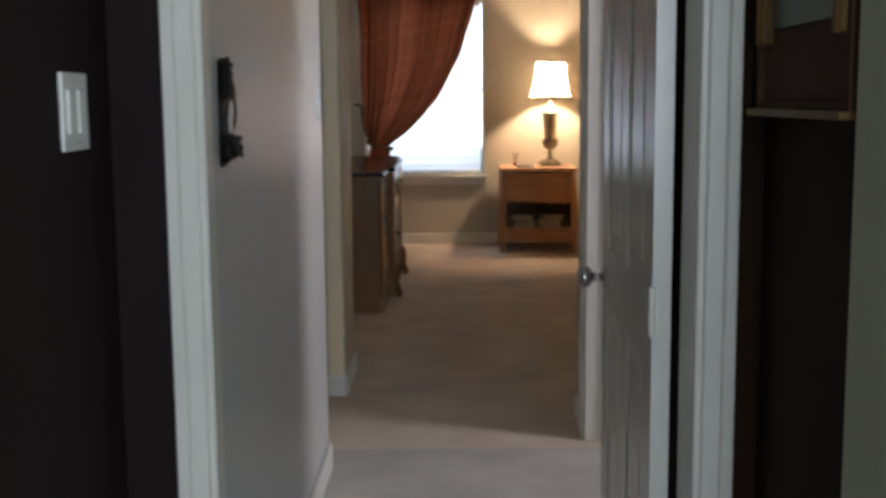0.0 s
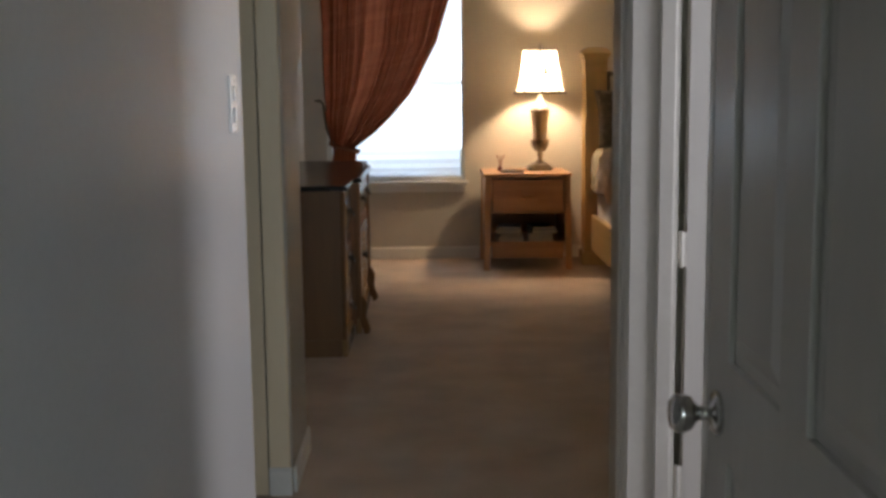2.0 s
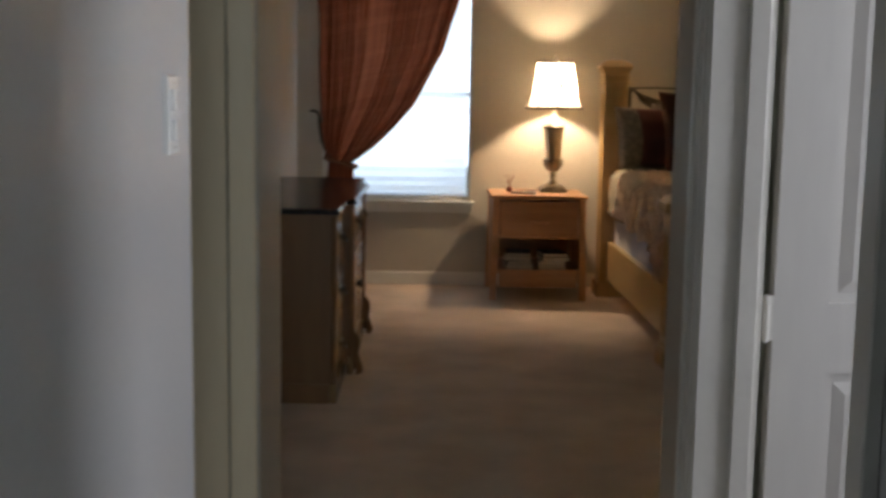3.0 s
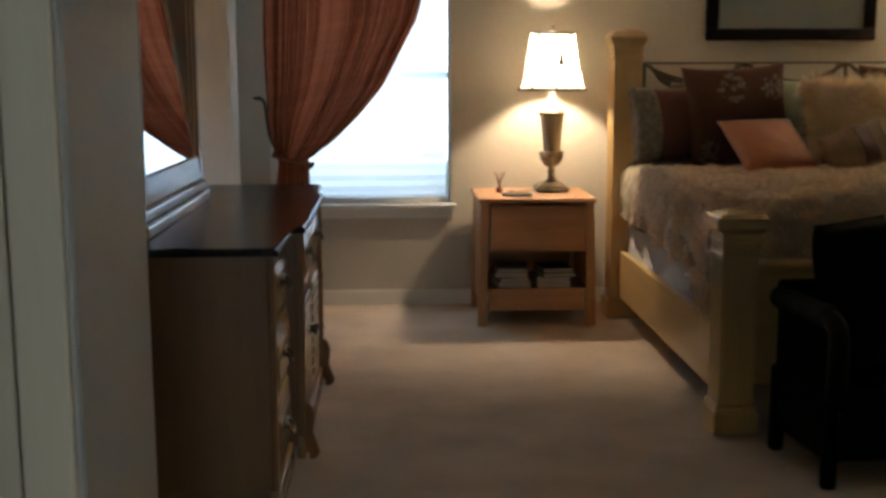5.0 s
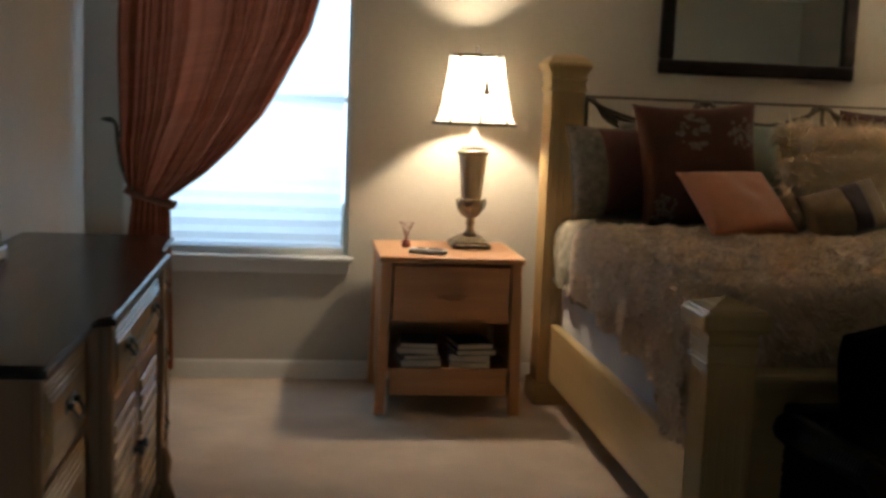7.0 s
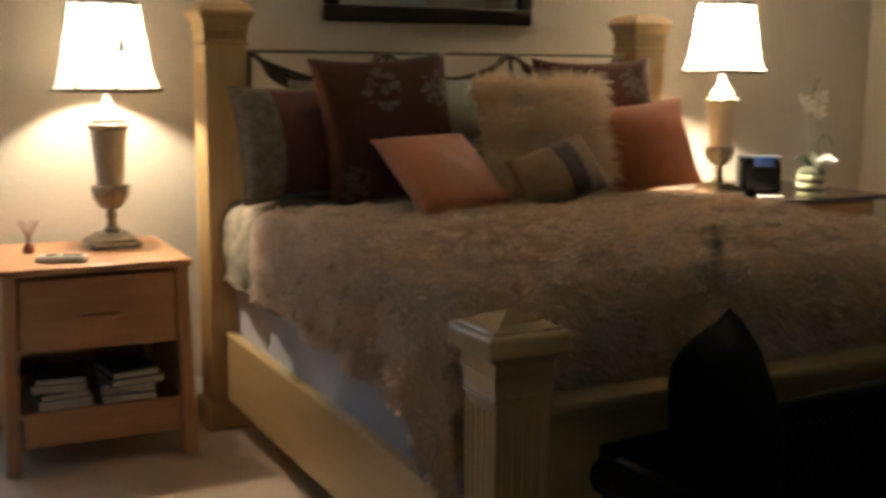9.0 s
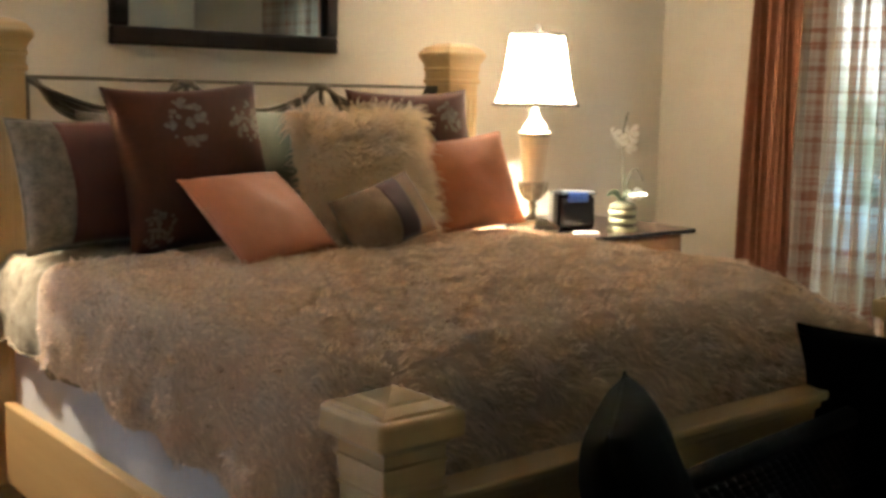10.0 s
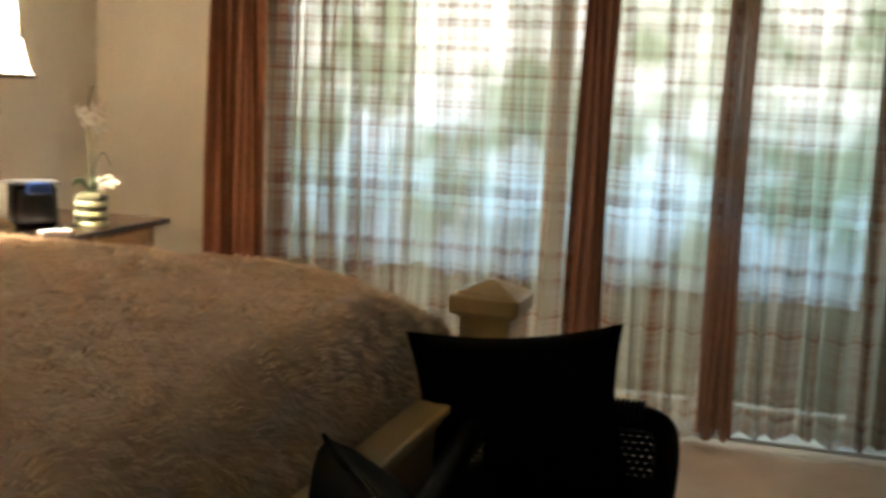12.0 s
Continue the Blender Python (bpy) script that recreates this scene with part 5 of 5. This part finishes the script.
def hem(y):
    """How far the throw falls at the near side, longer towards the foot, longest at the corner."""
    k = min(1.0, max(0.0, (8.02 - y) / 1.3))
    c = max(0.0, min(1.0, (6.78 - y) / 0.10))
    return 0.195 + 0.075 * k + 0.115 * c * c * (3 - 2 * c) + 0.007 * math.sin(y * 23) + 0.005 * math.sin(y * 41 + 1)


def fur(u, v):
    """Throw over the mattress; v runs from the foot fall to the head."""
    y = 6.21 + v * (8.02 + 0.14 * u - 6.21)
    lo = 1.715 - 0.11 - hem(max(y, 6.50))
    hi = 3.52 + 0.30
    a = lo + u * (hi - lo)
    e, r = 6.62, 0.13
    if y >= e:
        return cover_point(a, y + 0.02 * math.sin(a * 5) * v, 0.016, 1.645, 3.52)
    p = cover_point(a, e, 0.016, 1.645, 3.52)
    d = e - y
    k = max(0.08, 1 - max(0, TOP - 0.02 - p.z) / 0.12)
    if d < r * math.pi / 2:
        p.y -= r * math.sin(d / r) * (0.55 + 0.45 * k)
        p.z -= r * (1 - math.cos(d / r)) * k
    else:
        p.y -= (r + 0.008 * math.sin(a * 25) * k) * (0.55 + 0.45 * k)
        p.z -= (r + d - r * math.pi / 2) * k
    return p


def strands(f, count, length, width, seed, lie, jitter=0.6, rise=0.55, u0=0.0, u1=1.0, v0=0.0, v1=1.0):
    """Short tapered hairs that stand on the surface f and lean towards lie."""
    rnd = np.random.RandomState(seed)
    verts, faces = [], []
    e = 0.004
    for k in range(count):
        u, v = u0 + (u1 - u0) * rnd.rand(), v0 + (v1 - v0) * rnd.rand()
        p = f(u, v)
        du, dv = f(min(1, u + e), v) - f(max(0, u - e), v), f(u, min(1, v + e)) - f(u, max(0, v - e))
        n = du.cross(dv)
        if n.length < 1e-9:
            continue
        n.normalize()
        clump = noise.noise_vector(p * 16.0)
        d = (n * rise + Vector(lie) + clump * 0.9 + Vector(rnd.uniform(-jitter, jitter, 3))).normalized()
        if d.dot(n) < 0.12:
            d = (d + n * (0.15 - d.dot(n))).normalized()
        s = d.cross(n)
        if s.length < 1e-6:
            continue
        s = s.normalized() * width * rnd.uniform(0.6, 1.3)
        L = length * rnd.uniform(0.6, 1.3)
        m = p + d * L * 0.55
        t = p + (d + Vector((0, 0, -0.25)) - n * 0.15).normalized() * L
        i = len(verts)
        verts += [p - s, p + s, m + s * 0.8, m - s * 0.8, t]
        faces += [(i, i + 1, i + 2, i + 3), (i + 3, i + 2, i + 4)]
    me = bpy.data.meshes.new("strands")
    me.from_pydata([tuple(v) for v in verts], [], faces)
    return me


throw = thing("fur_throw", (0, 0, 0), "brown faux fur throw spread over the bed", "throw")
bm = sheet(fur, 150, 120)
part("base_cloth", bm, M_FUR, throw, smooth=True)
me = strands(fur, 62000, 0.033, 0.0021, 4, (0.08, -0.80, -0.10), jitter=0.22, rise=0.38)
me.materials.append(M_HAIR)
pile = new("fur", me)
pile.parent = throw
tagged(pile, "tufted brown fur pile", kind="stuff")


def pillow_shape(w, h, t, ears=0.07, sag=0.0):
    def f(u, v, side):
        p, q = 2 * u - 1, 2 * v - 1
        x = w / 2 * p * (1 - ears * (1 - q * q))
        z = h / 2 * q * (1 - ears * (1 - p * p))
        k = max(0.0, (1 - p * p) * (1 - q * q))
        y = side * t / 2 * k ** 0.42
        y += 0.003 * math.sin(4 * p + 2 * q) * k
        y += 0.010 * k * noise.noise(Vector((p * 2.2, q * 2.2, w * 31)))
        return Vector((x, y - sag * p * p, z + h / 2))
    return f


def pillow_mesh(f, n=28, bm=None):
    bm = bm or bmesh.new()
    for s in (-1, 1):
        vs = [[bm.verts.new(f(i / n, j / n, s)) for i in range(n + 1)] for j in range(n + 1)]
        for j in range(n):
            for i in range(n):
                q = (vs[j][i], vs[j][i + 1], vs[j + 1][i + 1], vs[j + 1][i])
                bm.faces.new(q if s < 0 else q[::-1])
    bmesh.ops.remove_doubles(bm, verts=bm.verts[:], dist=0.0004)
    return bm


def piping(f, m, parent, r=0.004):
    loop = [f(k / 20, 0, 1) for k in range(20)] + [f(1, k / 20, 1) for k in range(20)] + [f(1 - k / 20, 1, 1) for k in range(20)] + [f(0, 1 - k / 20, 1) for k in range(21)]
    part("piping", tube(loop, r, 6), m, parent, smooth=True)


def pillow(name, m, w, h, t, material, label, ears=0.07, trim=None, category="pillow"):
    p = thing(name, m, label, category, "pillows on the bed")
    f = pillow_shape(w, h, t, ears)
    part("cushion", pillow_mesh(f), material, p, smooth=True)
    if trim:
        piping(f, trim, p)
    return p, f


def motif(p, f, cu, cv, size, material, seed, label):
    """Embroidered flower standing a little proud of the pillow's face."""
    rnd = random.Random(seed)
    b = bmesh.new()
    for k in range(46):
        a, r = rnd.uniform(0, 6.28), size * math.sqrt(rnd.random())
        u, v = cu + r * math.cos(a), cv + r * math.sin(a) * 1.15
        s = size * rnd.uniform(0.10, 0.22)
        ph = rnd.uniform(0, 6.28)
        ring = []
        for q in range(9):
            t = q / 9 * 2 * math.pi
            rr = s * (0.55 + 0.45 * abs(math.cos(2.5 * t + ph)))
            c = f(min(0.97, max(0.03, u + rr * math.cos(t))), min(0.97, max(0.03, v + rr * math.sin(t))), -1)
            ring.append(b.verts.new(c + Vector((0, -0.0015 - 0.0001 * k, 0))))
        b.faces.new(ring)
    tagged(part("embroidery", b, material, p, label), kind="stuff")


BT = TOP + 0.022
# back row, leaning on the headboard
p, f = pillow("sham_pillow", pose(1.93, 8.28, BT, -14, 0, 14), 0.52, 0.42, 0.17, M_SHAMS, "taupe and wine red striped sham against the headboard", trim=M_SHAMS)
part("stripe", sheet(lambda u, v: f(0.27 + 0.48 * u, 0.02 + 0.96 * v, -1) + Vector((0, -0.003, 0)), 14, 24, 0.002), M_WINE, p, "wine red velvet stripe", smooth=True)
p, f = pillow("sham_pillow", pose(2.22, 8.36, BT, -12, 0, 0), 0.60, 0.44, 0.16, M_SHAMS, "taupe and wine red sham half hidden behind the others")
p, f = pillow("brown_pillow", pose(2.235, 8.12, BT - 0.008, -15, -3, 2), 0.56, 0.55, 0.17, M_CHOC, "chocolate brown pillow with silvery embroidered flowers", ears=0.09)
motif(p, f, 0.42, 0.76, 0.14, M_SILV, 1, "silvery flower")
motif(p, f, 0.85, 0.74, 0.12, M_SILV, 2, "silvery flower")
motif(p, f, 0.15, 0.14, 0.10, M_SILV, 3, "silvery flower")
p, f = pillow("sage_pillow", pose(2.63, 8.25, BT, -14, 0, 6), 0.46, 0.46, 0.14, M_TEAL, "sage green satin pillow behind the sheepskin one")
p, f = pillow("brown_pillow", pose(3.19, 8.20, BT, -14, -1, -4), 0.56, 0.54, 0.16, M_CHOC, "chocolate brown pillow with silvery embroidered flowers", ears=0.09)
motif(p, f, 0.76, 0.78, 0.11, M_SILV, 4, "silvery flower")
motif(p, f, 0.28, 0.82, 0.08, M_SILV, 5, "silvery flower")
# front row
pillow("orange_pillow", pose(3.27, 7.97, BT + 0.010, -22, -6, -6), 0.41, 0.365, 0.15, M_ORANGE, "burnt orange satin pillow standing upright", trim=M_ORANGE)
p, f = pillow("sheepskin_pillow", pose(2.81, 8.02, BT, -17, 0, 0), 0.55, 0.46, 0.20, M_FURW, "shaggy cream sheepskin pillow")
me = strands(lambda u, v: f(u, v, -1), 9000, 0.070, 0.0026, 9, (0.0, -0.2, -0.15), jitter=0.8)
me.materials.append(M_FURWH)
ob = new("fleece", me)
ob.parent = p
tagged(ob, "long curly cream fleece", kind="stuff")
me = strands(lambda u, v: f(u, v, 1), 3200, 0.075, 0.0024, 10, (0.0, 0.0, 0.2), jitter=0.8)
me.materials.append(M_FURWH)
ob = new("fleece", me)
ob.parent = p
tagged(ob, kind="stuff")
p, f = pillow("orange_pillow", pose(2.325, 7.76, BT + 0.006, -50, -1, 15), 0.42, 0.36, 0.14, M_ORANGE, "burnt orange satin pillow leaning far back", trim=M_ORANGE)
p, f = pillow("small_pillow", pose(2.735, 7.765, BT + 0.012, -30, -16, 2), 0.335, 0.225, 0.15, M_TAN, "small tan velour pillow with a plum band", ears=0.05)
part("band", sheet(lambda u, v: f(0.50 + 0.24 * u, 0.01 + 0.98 * v, -1) + Vector((0, -0.003, 0)), 10, 20, 0.002), M_PLUM, p, "plum velvet band", smooth=True)

# ---- wicker settee at the foot of the bed ----
SX, SY0, SY1, SE = 0.0, 0.0, 0.46, 1.735
SETTEE = pose(1.78, 5.75, 0, 0, 0, 5.5)
st = thing("wicker_settee", SETTEE, "black wicker settee at the foot of the bed", "settee")


def weave(x0, x1, y0, y1, z0, z1, axis, rows, cols):
    """Wicker panel: flat strands that go over and under the stakes."""
    b = bmesh.new()
    for r in range(rows):
        z = z0 + (r + 0.5) * (z1 - z0) / rows
        pts = []
        for c in range(cols * 2 + 1):
            k = c / (cols * 2)
            w = 0.005 * (1 if (c + r) % 2 else -1)
            pts.append((x0 + (x1 - x0) * k + (w if axis == "y" else 0), y0 + (y1 - y0) * k + (w if axis == "x" else 0), z))
        tube(pts, (z1 - z0) / rows * 0.54, 5, b)
    return b


part("seat_frame", box(SX + 0.05, SY0, 0.26, SE - 0.05, SY1, 0.32, bevel=0.012), M_WICKER, st)
tagged(part("front_apron", weave(SX + 0.06, SE - 0.06, SY0 - 0.004, SY0 - 0.004, 0.10, 0.30, "x", 12, 44), M_WICKER, st, "woven wicker apron"), kind="stuff")
part("back", box(SX + 0.05, SY1 - 0.035, 0.30, SE - 0.05, SY1 - 0.005, 0.585, bevel=0.012), M_WICKER, st)
part("back_rail", tube([(SX + 0.045, SY1 - 0.02, 0.592), (SE / 2, SY1 - 0.02, 0.600), (SE - 0.045, SY1 - 0.02, 0.592)], 0.026, 12), M_WICKER, st, smooth=True)
tagged(part("back_weave", weave(SX + 0.06, SE - 0.06, SY1 - 0.040, SY1 - 0.040, 0.42, 0.575, "x", 9, 44), M_WICKER, st), kind="stuff")
for x in (SX + 0.045, SE - 0.045):
    pts = curve([(x, SY1 - 0.01, 0.555), (x, SY1 - 0.12, 0.560), (x, SY0 + 0.10, 0.556), (x, SY0 + 0.015, 0.53), (x, SY0, 0.44), (x, SY0 + 0.01, 0.30)], 6)
    a = part("arm", tube(pts, 0.034, 10), M_WICKER, st, "wicker arm", smooth=True)
    tagged(part("weave", weave(x, x, SY0 + 0.02, SY1 - 0.02, 0.09, 0.54, "y", 26, 20), M_WICKER, a), kind="stuff")
    b = bmesh.new()
    for k in range(30):
        y = SY0 + 0.06 + k * (SY1 - SY0 - 0.08) / 30
        tube([(x + 0.037 * math.cos(q), y + 0.010 * math.sin(q * 0.5), 0.557 + 0.037 * math.sin(q)) for q in [i / 10 * 2 * math.pi for i in range(11)]], 0.006, 5, b)
    tagged(part("wrapping", b, M_WICKER, a), kind="stuff")
for x in (SX + 0.045, SE - 0.045):
    for y in (SY0 + 0.03, SY1 - 0.03):
        part("leg", lathe([(0.022, 0), (0.026, 0.01), (0.026, 0.30), (0.022, 0.31)], 12, at=(x, y, 0)), M_WICKER, st)
sc = thing("seat_cushion", SETTEE, "black seat cushion on the settee", "cushion")
part("cushion", box(SX + 0.09, SY0 + 0.01, 0.32, SE - 0.09, SY1 - 0.05, 0.42, bevel=0.035, seg=4), M_BLACKC, sc, smooth=True)
p, f = pillow("black_cushion", pose(3.14, 6.20, 0.415, -14, 0, -53), 0.56, 0.40, 0.16, M_BLACKC, "black square cushion leaning on the settee arm", ears=0.13, trim=M_BLACKC, category="cushion")
p["group"] = "cushions on the settee"
p, f = pillow("black_cushion", pose(2.08, 6.10, 0.415, -14, 0, 38), 0.46, 0.425, 0.20, M_BLACKC, "black plump cushion leaning on the settee back", ears=0.01, trim=M_BLACKC, category="cushion")
p["group"] = "cushions on the settee"
